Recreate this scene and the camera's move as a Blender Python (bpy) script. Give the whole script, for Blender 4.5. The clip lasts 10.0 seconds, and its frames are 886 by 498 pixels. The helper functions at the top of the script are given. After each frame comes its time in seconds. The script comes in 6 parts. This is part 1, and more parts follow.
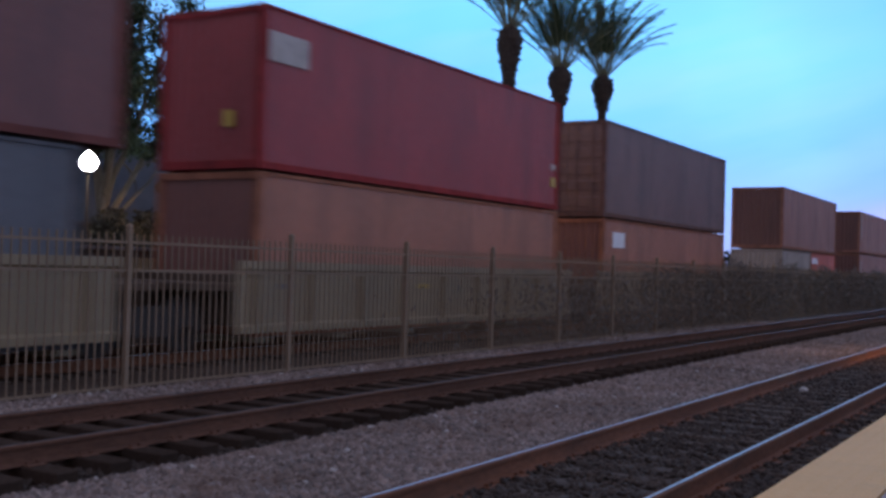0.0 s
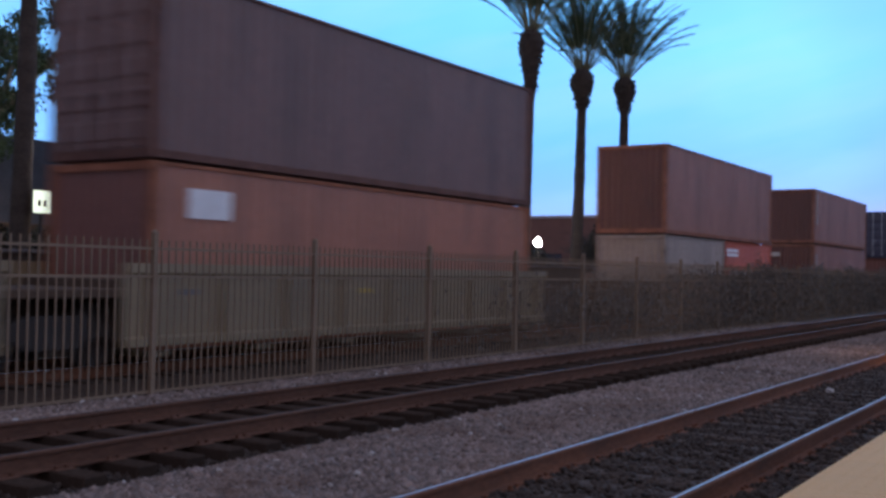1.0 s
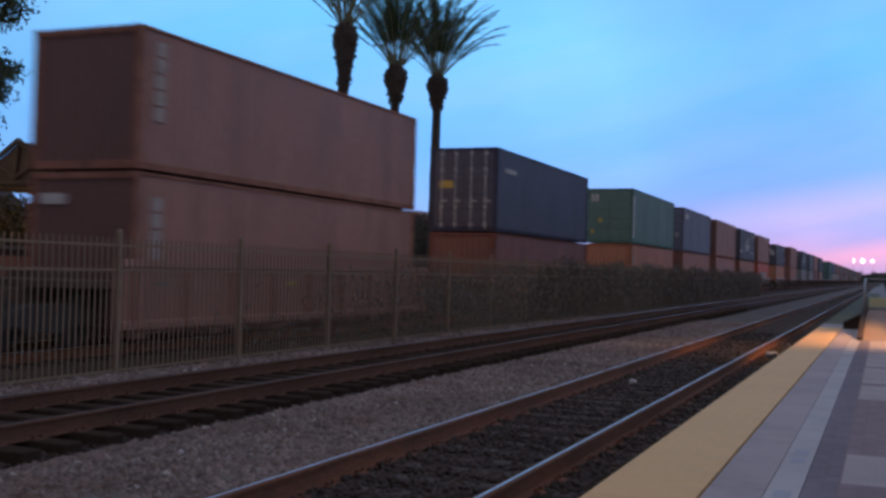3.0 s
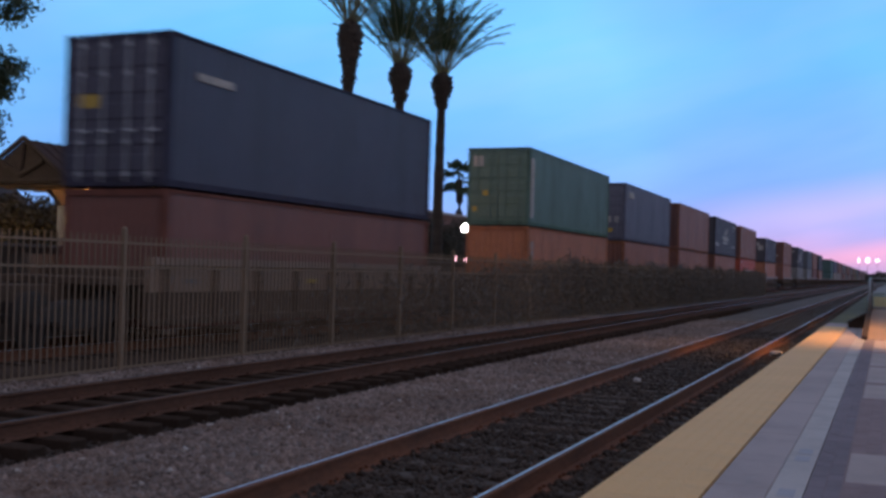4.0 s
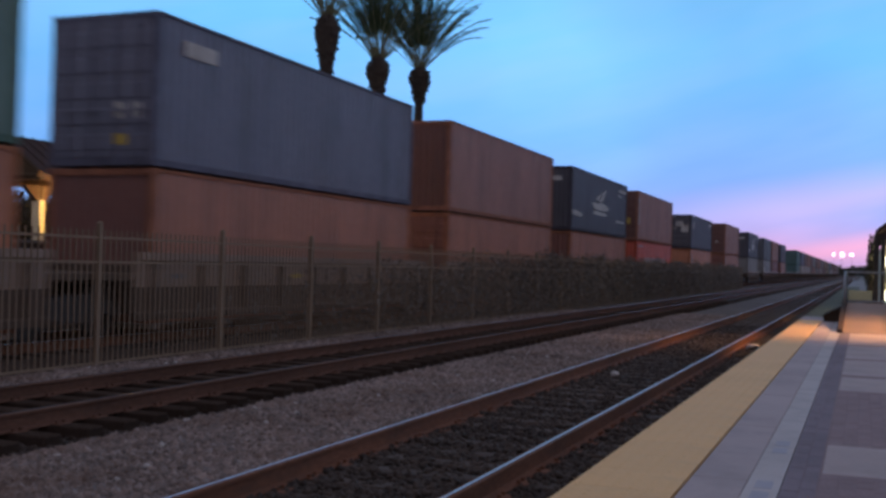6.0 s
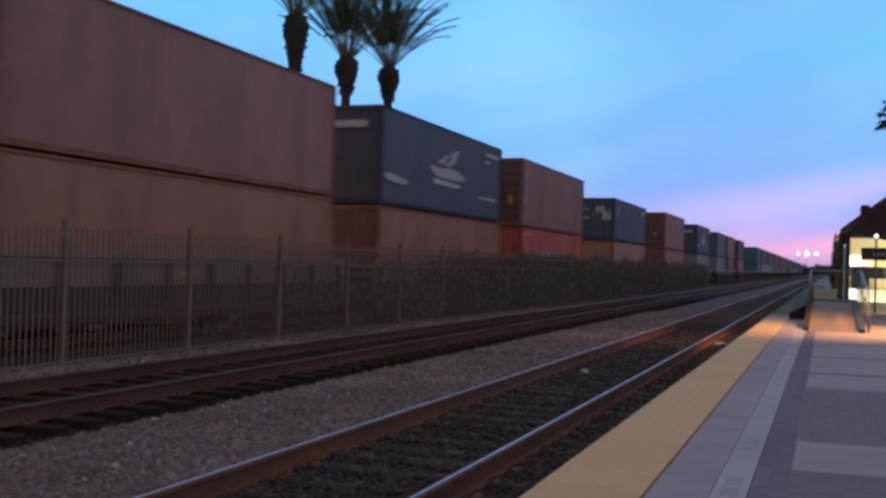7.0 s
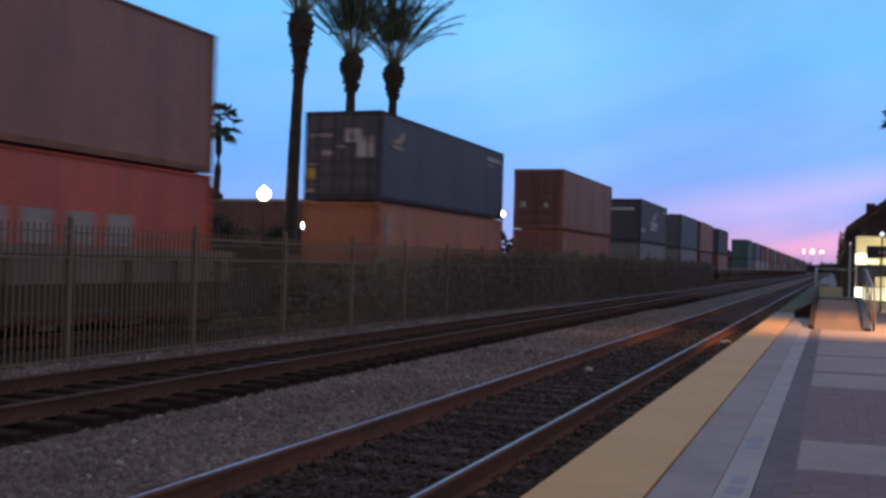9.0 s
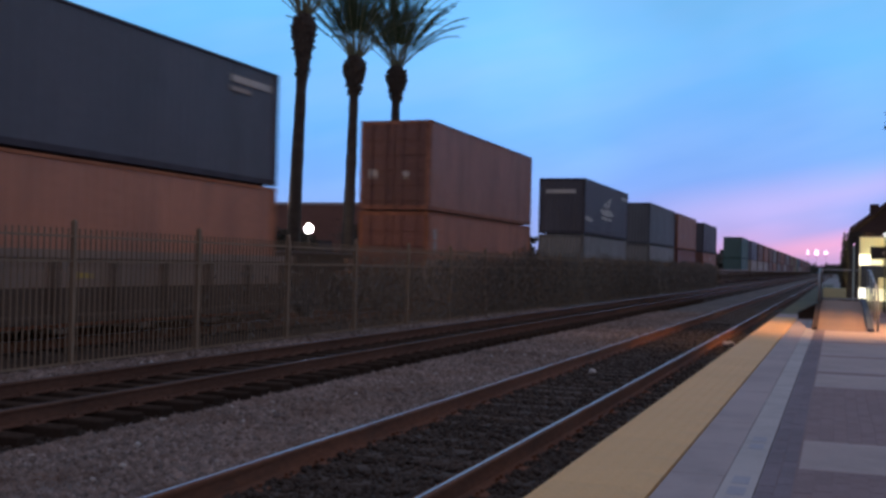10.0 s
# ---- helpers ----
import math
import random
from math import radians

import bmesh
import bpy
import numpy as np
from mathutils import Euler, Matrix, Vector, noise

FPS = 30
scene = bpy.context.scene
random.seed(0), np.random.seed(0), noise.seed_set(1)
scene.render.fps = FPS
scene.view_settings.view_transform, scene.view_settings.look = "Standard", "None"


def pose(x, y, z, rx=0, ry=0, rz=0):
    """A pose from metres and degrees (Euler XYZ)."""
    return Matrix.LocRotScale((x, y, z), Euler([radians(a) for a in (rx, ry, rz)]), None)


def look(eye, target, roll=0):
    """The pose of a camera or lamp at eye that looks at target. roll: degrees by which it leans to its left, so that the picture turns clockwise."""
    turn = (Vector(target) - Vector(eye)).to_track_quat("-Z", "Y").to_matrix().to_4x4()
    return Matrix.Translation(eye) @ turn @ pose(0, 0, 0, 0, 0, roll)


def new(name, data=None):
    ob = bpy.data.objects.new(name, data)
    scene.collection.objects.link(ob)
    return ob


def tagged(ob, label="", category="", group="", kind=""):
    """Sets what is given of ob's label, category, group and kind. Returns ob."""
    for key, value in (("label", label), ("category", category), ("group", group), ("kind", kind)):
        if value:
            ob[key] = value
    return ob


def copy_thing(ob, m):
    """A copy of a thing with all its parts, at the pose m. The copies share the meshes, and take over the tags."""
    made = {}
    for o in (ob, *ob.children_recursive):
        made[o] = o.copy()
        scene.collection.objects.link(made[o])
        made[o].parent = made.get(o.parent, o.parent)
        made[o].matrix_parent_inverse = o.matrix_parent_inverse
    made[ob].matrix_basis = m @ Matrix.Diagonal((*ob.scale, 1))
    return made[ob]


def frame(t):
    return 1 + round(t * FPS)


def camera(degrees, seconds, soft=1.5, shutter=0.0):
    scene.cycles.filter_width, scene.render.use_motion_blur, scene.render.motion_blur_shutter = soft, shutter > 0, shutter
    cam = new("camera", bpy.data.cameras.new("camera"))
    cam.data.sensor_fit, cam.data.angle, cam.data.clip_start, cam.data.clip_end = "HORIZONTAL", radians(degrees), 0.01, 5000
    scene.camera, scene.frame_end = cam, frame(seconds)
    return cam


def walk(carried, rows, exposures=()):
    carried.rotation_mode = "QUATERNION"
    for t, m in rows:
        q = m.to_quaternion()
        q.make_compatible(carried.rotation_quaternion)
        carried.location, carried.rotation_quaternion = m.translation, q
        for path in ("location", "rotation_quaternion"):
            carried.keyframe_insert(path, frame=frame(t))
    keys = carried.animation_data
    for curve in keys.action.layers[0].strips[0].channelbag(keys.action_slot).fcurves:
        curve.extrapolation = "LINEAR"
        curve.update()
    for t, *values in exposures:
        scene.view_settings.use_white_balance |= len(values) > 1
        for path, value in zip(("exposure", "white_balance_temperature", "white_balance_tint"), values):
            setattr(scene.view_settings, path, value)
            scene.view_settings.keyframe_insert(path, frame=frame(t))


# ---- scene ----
cam = camera(44.9, 10.0, soft=3.1, shutter=0.5)

PATH = [
    (0.0, 0.088, -0.067, 1.525, 90.97, -1.63, 31.14),
    (0.2, 0.096, -0.080, 1.524, 91.03, -1.42, 31.73),
    (0.5, 0.111, -0.093, 1.522, 91.15, -1.09, 32.22),
    (1.0, 0.121, -0.096, 1.521, 91.14, -1.13, 32.41),
    (1.2, 0.122, -0.080, 1.521, 91.16, -1.15, 32.27),
    (1.3, 0.123, -0.065, 1.521, 91.18, -1.20, 32.06),
    (1.5, 0.124, -0.021, 1.521, 91.30, -1.27, 29.40),
    (1.7, 0.085, -0.015, 1.520, 91.27, -1.27, 27.24),
    (2.0, 0.045, -0.021, 1.517, 91.22, -1.27, 25.90),
    (2.2, 0.040, -0.020, 1.511, 91.20, -1.29, 25.03),
    (2.5, 0.033, -0.019, 1.503, 91.19, -1.33, 23.84),
    (2.7, 0.015, -0.005, 1.500, 91.15, -1.40, 23.24),
    (3.0, -0.011, 0.013, 1.497, 91.10, -1.51, 22.31),
    (4.5, -0.011, 0.010, 1.490, 90.91, -1.65, 22.65),
    (5.0, -0.017, 0.020, 1.489, 90.74, -1.45, 22.54),
    (5.5, -0.015, 0.026, 1.486, 90.74, -1.43, 22.23),
    (7.0, -0.055, 0.055, 1.469, 90.76, -1.54, 19.67),
    (7.5, -0.038, 0.048, 1.466, 90.62, -1.45, 19.62),
    (8.0, -0.055, 0.073, 1.459, 90.56, -1.56, 19.65),
    (8.5, -0.061, 0.071, 1.465, 90.60, -1.68, 19.79),
    (9.0, -0.054, 0.063, 1.472, 90.62, -1.62, 19.93),
    (9.5, -0.054, 0.062, 1.472, 90.71, -1.59, 20.03),
    (10.0, -0.036, 0.050, 1.468, 90.75, -1.40, 20.13),
]
EXPOSURES = [(0.0, 0.44, 6050, 13), (1.5, 0.44, 6250, 11), (1.8, 0.22, 6400, 8), (2.4, 0.10, 6400, 8), (4.5, 0.08, 6450, 9), (7.5, 0.04, 6500, 10), (10.0, -0.04, 6400, 10)]
walk(cam, [(t, pose(*p)) for t, *p in PATH], EXPOSURES)

# ---- world and light ----
world = bpy.data.worlds.new("dusk")
scene.world = world
world.use_nodes = True
wn, wl = world.node_tree.nodes, world.node_tree.links
wn.clear()


def wnode(kind, **values):
    n = wn.new(kind)
    for k, v in values.items():
        n.inputs[k].default_value = v
    return n


w_out = wn.new("ShaderNodeOutputWorld")
w_bg = wnode("ShaderNodeBackground", Strength=1.08)
w_tc = wn.new("ShaderNodeTexCoord")
w_sep = wn.new("ShaderNodeSeparateXYZ")
wl.new(w_tc.outputs["Generated"], w_sep.inputs[0])
# height above the horizon, from lavender at the horizon to clear blue
w_ramp = wn.new("ShaderNodeValToRGB")
els = w_ramp.color_ramp.elements
els[0].position, els[0].color = 0.0, (0.30, 0.33, 0.64, 1)
els[1].position, els[1].color = 1.0, (0.195, 0.155, 0.175, 1)
for p, c in ((0.04, (0.27, 0.36, 0.80, 1)), (0.075, (0.20, 0.395, 0.90, 1)), (0.12, (0.155, 0.43, 0.96, 1)), (0.20, (0.165, 0.53, 1.0, 1)), (0.30, (0.175, 0.545, 0.94, 1)), (0.42, (0.17, 0.26, 0.36, 1)), (0.6, (0.19, 0.17, 0.20, 1))):
    e = els.new(p)
    e.color = c
wl.new(w_sep.outputs["Z"], w_ramp.inputs[0])
# the glow that the set sun leaves low over the end of the line
w_dot = wn.new("ShaderNodeVectorMath")
w_dot.operation = "DOT_PRODUCT"
w_dot.inputs[1].default_value = Vector((0.07, 0.997, 0.02)).normalized()
wl.new(w_tc.outputs["Generated"], w_dot.inputs[0])
w_az = wn.new("ShaderNodeMapRange")
w_az.interpolation_type = "SMOOTHSTEP"
w_az.inputs["From Min"].default_value, w_az.inputs["From Max"].default_value = 0.955, 1.0
wl.new(w_dot.outputs["Value"], w_az.inputs["Value"])
w_low = wn.new("ShaderNodeMapRange")
w_low.interpolation_type = "SMOOTHSTEP"
w_low.inputs["From Min"].default_value, w_low.inputs["From Max"].default_value = 0.052, 0.0
wl.new(w_sep.outputs["Z"], w_low.inputs["Value"])
# streaks of thin cloud
w_map = wn.new("ShaderNodeMapping")
w_map.vector_type = "TEXTURE"
w_map.inputs["Scale"].default_value = (0.40, 0.40, 0.085)
w_map.inputs["Rotation"].default_value = (0.0, radians(-14), 0.0)
wl.new(w_tc.outputs["Generated"], w_map.inputs[0])
w_noise = wnode("ShaderNodeTexNoise", Scale=1.6, Detail=4.0, Roughness=0.5)
wl.new(w_map.outputs[0], w_noise.inputs["Vector"])
w_cl = wn.new("ShaderNodeMapRange")
w_cl.inputs["From Min"].default_value, w_cl.inputs["From Max"].default_value = 0.35, 0.75
w_cl.inputs["To Min"].default_value, w_cl.inputs["To Max"].default_value = 0.55, 1.15
wl.new(w_noise.outputs["Fac"], w_cl.inputs["Value"])


def wmath(op, a, b):
    n = wn.new("ShaderNodeMath")
    n.operation = op
    for i, v in enumerate((a, b)):
        if isinstance(v, (int, float)):
            n.inputs[i].default_value = v
        else:
            wl.new(v, n.inputs[i])
    return n.outputs[0]


def wmix(fac, a, b):
    n = wn.new("ShaderNodeMix")
    n.data_type = "RGBA"
    wl.new(fac, n.inputs["Factor"])
    wl.new(a, n.inputs["A"])
    if isinstance(b, tuple):
        n.inputs["B"].default_value = b
    else:
        wl.new(b, n.inputs["B"])
    return n.outputs["Result"]


w_cy = wn.new("ShaderNodeVectorMath")
w_cy.operation = "DOT_PRODUCT"
w_cy.inputs[1].default_value = Vector((-0.80, 0.55, 0.22)).normalized()
wl.new(w_tc.outputs["Generated"], w_cy.inputs[0])
w_cyan = wn.new("ShaderNodeMapRange")
w_cyan.interpolation_type = "SMOOTHSTEP"
w_cyan.inputs["From Min"].default_value, w_cyan.inputs["From Max"].default_value = 0.70, 1.0
w_cyan.inputs["To Max"].default_value = 0.45
wl.new(w_cy.outputs["Value"], w_cyan.inputs["Value"])
w_dusk = wn.new("ShaderNodeVectorMath")
w_dusk.operation = "DOT_PRODUCT"
w_dusk.inputs[1].default_value = Vector((-0.5, 0.866, 0.0)).normalized()
wl.new(w_tc.outputs["Generated"], w_dusk.inputs[0])
w_back = wn.new("ShaderNodeMapRange")
w_back.interpolation_type = "SMOOTHSTEP"
w_back.inputs["From Min"].default_value, w_back.inputs["From Max"].default_value = 0.55, -0.45
wl.new(w_dusk.outputs["Value"], w_back.inputs["Value"])
w_band = wn.new("ShaderNodeMapRange")
w_band.interpolation_type = "SMOOTHSTEP"
w_band.inputs["From Min"].default_value, w_band.inputs["From Max"].default_value = 0.36, 0.62
w_band.inputs["To Min"].default_value, w_band.inputs["To Max"].default_value = 0.35, 1.15
wl.new(w_noise.outputs["Fac"], w_band.inputs["Value"])
w_glow = wmath("MULTIPLY", wmath("MULTIPLY", w_az.outputs[0], w_low.outputs[0]), w_band.outputs[0])
sky = wmix(w_cyan.outputs[0], w_ramp.outputs["Color"], (0.15, 0.44, 0.90, 1))
sky = wmix(w_back.outputs[0], sky, (0.315, 0.238, 0.218, 1))
w_anti = wn.new("ShaderNodeMapRange")
w_anti.interpolation_type = "SMOOTHSTEP"
w_anti.inputs["From Min"].default_value, w_anti.inputs["From Max"].default_value = 0.05, -0.80
w_anti.inputs["To Max"].default_value = 0.92
wl.new(w_dot.outputs["Value"], w_anti.inputs["Value"])
sky = wmix(w_anti.outputs[0], sky, (0.205, 0.15, 0.135, 1))
# lavender haze over the glow, then the glow itself, both drawn out by the streaks
w_haze = wn.new("ShaderNodeMapRange")
w_haze.interpolation_type = "SMOOTHSTEP"
w_haze.inputs["From Min"].default_value, w_haze.inputs["From Max"].default_value = 0.082, 0.012
wl.new(w_sep.outputs["Z"], w_haze.inputs["Value"])
w_thin = wmath("MULTIPLY", wmath("SUBTRACT", w_cl.outputs[0], 0.55), 0.85)
sky = wmix(w_thin, sky, (0.31, 0.54, 1.0, 1))
w_lav = wmath("MULTIPLY", wmath("MULTIPLY", w_az.outputs[0], w_haze.outputs[0]), wmath("MULTIPLY", w_band.outputs[0], 0.68))
sky = wmix(w_lav, sky, (0.64, 0.47, 0.95, 1))
sky = wmix(wmath("MULTIPLY", w_glow, 0.62), sky, (1.0, 0.40, 0.60, 1))
# long streaks of lit cloud that rise towards the platform side, and the dull haze under them
w_tilt = wmath("ADD", w_sep.outputs["Z"], wmath("MULTIPLY", w_sep.outputs["X"], -0.18))
w_tilt = wmath("ADD", w_tilt, wmath("MULTIPLY", wmath("SUBTRACT", w_noise.outputs["Fac"], 0.5), 0.035))


def wband(centre, width):
    n = wn.new("ShaderNodeMapRange")
    n.interpolation_type = "SMOOTHSTEP"
    n.inputs["From Min"].default_value, n.inputs["From Max"].default_value = width, 0.0
    wl.new(wmath("ABSOLUTE", wmath("SUBTRACT", w_tilt, centre), 0.0), n.inputs["Value"])
    return wmath("MULTIPLY", n.outputs[0], w_az.outputs[0])


sky = wmix(wmath("MULTIPLY", wband(0.072, 0.028), 0.46), sky, (0.66, 0.50, 0.95, 1))
sky = wmix(wmath("MULTIPLY", wband(0.022, 0.017), 0.55), sky, (1.0, 0.42, 0.63, 1))
w_murk = wn.new("ShaderNodeMapRange")
w_murk.interpolation_type = "SMOOTHSTEP"
w_murk.inputs["From Min"].default_value, w_murk.inputs["From Max"].default_value = 0.024, 0.002
w_murk.inputs["To Max"].default_value = 0.75
wl.new(w_sep.outputs["Z"], w_murk.inputs["Value"])
sky = wmix(w_murk.outputs[0], sky, (0.35, 0.30, 0.57, 1))
w_sky = wn.new("ShaderNodeTexSky")
w_sky.sky_type = "NISHITA"
w_sky.sun_disc = False
w_sky.sun_elevation, w_sky.sun_rotation = radians(0.5), 0.0
w_bg2 = wnode("ShaderNodeBackground", Strength=0.004)
wl.new(w_sky.outputs[0], w_bg2.inputs["Color"])
# broad uneven brightness of thin high cloud
w_patch = wnode("ShaderNodeTexNoise", Scale=3.2, Detail=3.0, Roughness=0.5)
wl.new(w_tc.outputs["Generated"], w_patch.inputs["Vector"])
w_pr = wn.new("ShaderNodeMapRange")
w_pr.inputs["From Min"].default_value, w_pr.inputs["From Max"].default_value = 0.35, 0.65
w_pr.inputs["To Min"].default_value, w_pr.inputs["To Max"].default_value = 0.88, 1.14
wl.new(w_patch.outputs["Fac"], w_pr.inputs["Value"])
w_sc = wn.new("ShaderNodeVectorMath")
w_sc.operation = "SCALE"
wl.new(sky, w_sc.inputs[0])
wl.new(w_pr.outputs[0], w_sc.inputs["Scale"])
sky = w_sc.outputs["Vector"]
w_add = wn.new("ShaderNodeAddShader")
wl.new(sky, w_bg.inputs["Color"])
wl.new(w_bg.outputs[0], w_add.inputs[0])
wl.new(w_bg2.outputs[0], w_add.inputs[1])
wl.new(w_add.outputs[0], w_out.inputs["Surface"])

# ---- materials ----
MATS = {}


def mat(name, base, rough=0.8, metal=0.0, var=0.25, grain=40.0, big=1.2, bump=0.3, dirt=None, dirt_amount=0.5, stretch=(1, 1, 1), spec=0.4, random_value=0.0, emit=None, emit_strength=0.0, bump_dist=0.01):
    """A surface with fine grain, broad stains, optional dirt colour and relief."""
    if name in MATS:
        return MATS[name]
    m = bpy.data.materials.new(name)
    m.use_nodes = True
    nt = m.node_tree
    n, l = nt.nodes, nt.links
    b = n["Principled BSDF"]
    b.inputs["Roughness"].default_value, b.inputs["Metallic"].default_value = rough, metal
    b.inputs["Specular IOR Level"].default_value = spec
    tc = n.new("ShaderNodeTexCoord")
    mp = n.new("ShaderNodeMapping")
    mp.inputs["Scale"].default_value = stretch
    l.new(tc.outputs["Object"], mp.inputs[0])
    fine = n.new("ShaderNodeTexNoise")
    fine.inputs["Scale"].default_value, fine.inputs["Detail"].default_value = grain, 5
    broad = n.new("ShaderNodeTexNoise")
    broad.inputs["Scale"].default_value, broad.inputs["Detail"].default_value = big, 6
    l.new(mp.outputs[0], fine.inputs["Vector"])
    l.new(mp.outputs[0], broad.inputs["Vector"])
    add = n.new("ShaderNodeMath")
    add.operation = "ADD"
    l.new(fine.outputs["Fac"], add.inputs[0])
    l.new(broad.outputs["Fac"], add.inputs[1])
    rng = n.new("ShaderNodeMapRange")
    rng.inputs["From Min"].default_value, rng.inputs["From Max"].default_value = 0.6, 1.4
    rng.inputs["To Min"].default_value, rng.inputs["To Max"].default_value = 1 - var, 1 + var
    l.new(add.outputs[0], rng.inputs["Value"])
    val = rng.outputs[0]
    if random_value:
        info = n.new("ShaderNodeObjectInfo")
        geo = n.new("ShaderNodeNewGeometry")
        sm = n.new("ShaderNodeMath")
        sm.operation = "ADD"
        l.new(info.outputs["Random"], sm.inputs[0])
        l.new(geo.outputs["Random Per Island"], sm.inputs[1])
        rr = n.new("ShaderNodeMapRange")
        rr.inputs["From Min"].default_value, rr.inputs["From Max"].default_value = 0.0, 2.0
        rr.inputs["To Min"].default_value, rr.inputs["To Max"].default_value = 1 - random_value, 1 + random_value
        l.new(sm.outputs[0], rr.inputs["Value"])
        mu = n.new("ShaderNodeMath")
        mu.operation = "MULTIPLY"
        l.new(val, mu.inputs[0])
        l.new(rr.outputs[0], mu.inputs[1])
        val = mu.outputs[0]
    col = n.new("ShaderNodeMix")
    col.data_type, col.blend_type = "RGBA", "MULTIPLY"
    col.inputs["Factor"].default_value = 1.0
    col.inputs["A"].default_value = (*base, 1)
    l.new(val, col.inputs["B"])
    out = col.outputs["Result"]
    if dirt:
        d2 = n.new("ShaderNodeTexNoise")
        d2.inputs["Scale"].default_value, d2.inputs["Detail"].default_value, d2.inputs["Roughness"].default_value = big * 2.3, 8, 0.65
        l.new(mp.outputs[0], d2.inputs["Vector"])
        dr = n.new("ShaderNodeMapRange")
        dr.inputs["From Min"].default_value, dr.inputs["From Max"].default_value = 0.48, 0.72
        dr.inputs["To Max"].default_value = dirt_amount
        l.new(d2.outputs["Fac"], dr.inputs["Value"])
        dm = n.new("ShaderNodeMix")
        dm.data_type = "RGBA"
        l.new(dr.outputs[0], dm.inputs["Factor"])
        l.new(out, dm.inputs["A"])
        dm.inputs["B"].default_value = (*dirt, 1)
        out = dm.outputs["Result"]
    l.new(out, b.inputs["Base Color"])
    if bump:
        bp = n.new("ShaderNodeBump")
        bp.inputs["Strength"].default_value, bp.inputs["Distance"].default_value = bump, bump_dist
        l.new(add.outputs[0], bp.inputs["Height"])
        l.new(bp.outputs[0], b.inputs["Normal"])
    if emit:
        b.inputs["Emission Color"].default_value = (*emit, 1)
        b.inputs["Emission Strength"].default_value = emit_strength
    MATS[name] = m
    return m


M_earth = mat("dry_earth", (0.16, 0.135, 0.11), var=0.4, grain=14, big=0.25, bump=0.5, dirt=(0.07, 0.08, 0.045), dirt_amount=0.5)
M_ballast = mat("ballast_bed", (0.125, 0.10, 0.085), rough=0.95, var=0.55, grain=22, big=0.7, bump=1.0, bump_dist=0.03, dirt=(0.10, 0.07, 0.05), dirt_amount=0.6)
M_stone = mat("ballast_stone", (0.20, 0.155, 0.135), rough=0.9, var=0.6, grain=30, big=0.45, bump=0.2, random_value=0.95, dirt=(0.13, 0.072, 0.045), dirt_amount=0.7)
M_rust = mat("rail_rust", (0.185, 0.075, 0.038), rough=0.85, var=0.4, grain=35, big=1.5, bump=0.3, dirt=(0.08, 0.05, 0.035), stretch=(1, 0.3, 1))
M_rust_dark = mat("rail_rust_dark", (0.13, 0.066, 0.044), rough=0.9, var=0.4, grain=35, big=1.5, bump=0.3, dirt=(0.07, 0.045, 0.035), stretch=(1, 0.3, 1), spec=0.15)
M_head = mat("rail_head", (0.62, 0.64, 0.68), rough=0.30, metal=1.0, var=0.12, grain=60, big=2.0, bump=0.05, stretch=(1, 0.05, 1))
M_head_dull = mat("rail_head_dull", (0.11, 0.09, 0.085), rough=0.16, metal=0.85, var=0.2, grain=60, big=2.0, bump=0.05, stretch=(1, 0.05, 1))
M_tie = mat("tie_wood", (0.06, 0.04, 0.028), rough=0.9, var=0.45, grain=18, big=2.0, bump=0.6, random_value=0.3, stretch=(0.25, 2.0, 1), dirt=(0.12, 0.10, 0.085))
M_concrete = mat("platform_concrete", (0.42, 0.345, 0.335), var=0.14, grain=60, big=0.6, bump=0.15, dirt=(0.20, 0.185, 0.18), dirt_amount=0.45)
M_kerb = mat("platform_edge_concrete", (0.22, 0.20, 0.19), var=0.25, grain=40, big=0.9, bump=0.25, dirt=(0.08, 0.075, 0.07))
M_olive_concrete = mat("olive_concrete", (0.13, 0.135, 0.10), rough=0.95, var=0.35, grain=22, big=0.7, bump=0.4, dirt=(0.06, 0.065, 0.045), spec=0.15)
M_stripe = mat("worn_white_paint", (0.48, 0.435, 0.42), var=0.16, grain=50, big=1.0, bump=0.12, dirt=(0.30, 0.28, 0.275), dirt_amount=0.7)
M_letter = mat("faded_blue_paint", (0.37, 0.36, 0.41), var=0.2, grain=50, big=2.0, bump=0.1, dirt=(0.45, 0.43, 0.43), dirt_amount=0.7)
M_yellow = mat("tactile_yellow", (0.80, 0.49, 0.20), rough=0.7, var=0.14, grain=45, big=0.8, bump=0.25, random_value=0.06, dirt=(0.52, 0.35, 0.18), dirt_amount=0.45)
M_paver = mat("brick_paver", (0.265, 0.185, 0.185), rough=0.85, var=0.22, grain=35, big=1.0, bump=0.2, random_value=0.14)
M_paver_dark = mat("dark_paver", (0.21, 0.165, 0.185), rough=0.85, var=0.18, grain=35, big=1.0, bump=0.2, random_value=0.15)
M_panel = mat("light_concrete_panel", (0.42, 0.335, 0.315), var=0.15, grain=45, big=0.9, bump=0.15, dirt=(0.24, 0.22, 0.21))
M_fence = mat("fence_paint", (0.275, 0.205, 0.145), spec=0.1, rough=0.9, var=0.2, grain=30, big=1.0, bump=0.1, dirt=(0.16, 0.12, 0.08))
M_white_mark = mat("white_marking", (0.54, 0.51, 0.48), spec=0.1, rough=0.8, var=0.12, grain=20, big=1.5, bump=0.0, dirt=(0.27, 0.25, 0.24), dirt_amount=0.7)
M_dull_mark = mat("worn_white_marking", (0.42, 0.37, 0.335), spec=0.1, rough=0.85, var=0.2, grain=12, big=2.5, bump=0.0, dirt=(0.24, 0.18, 0.15), dirt_amount=0.85)
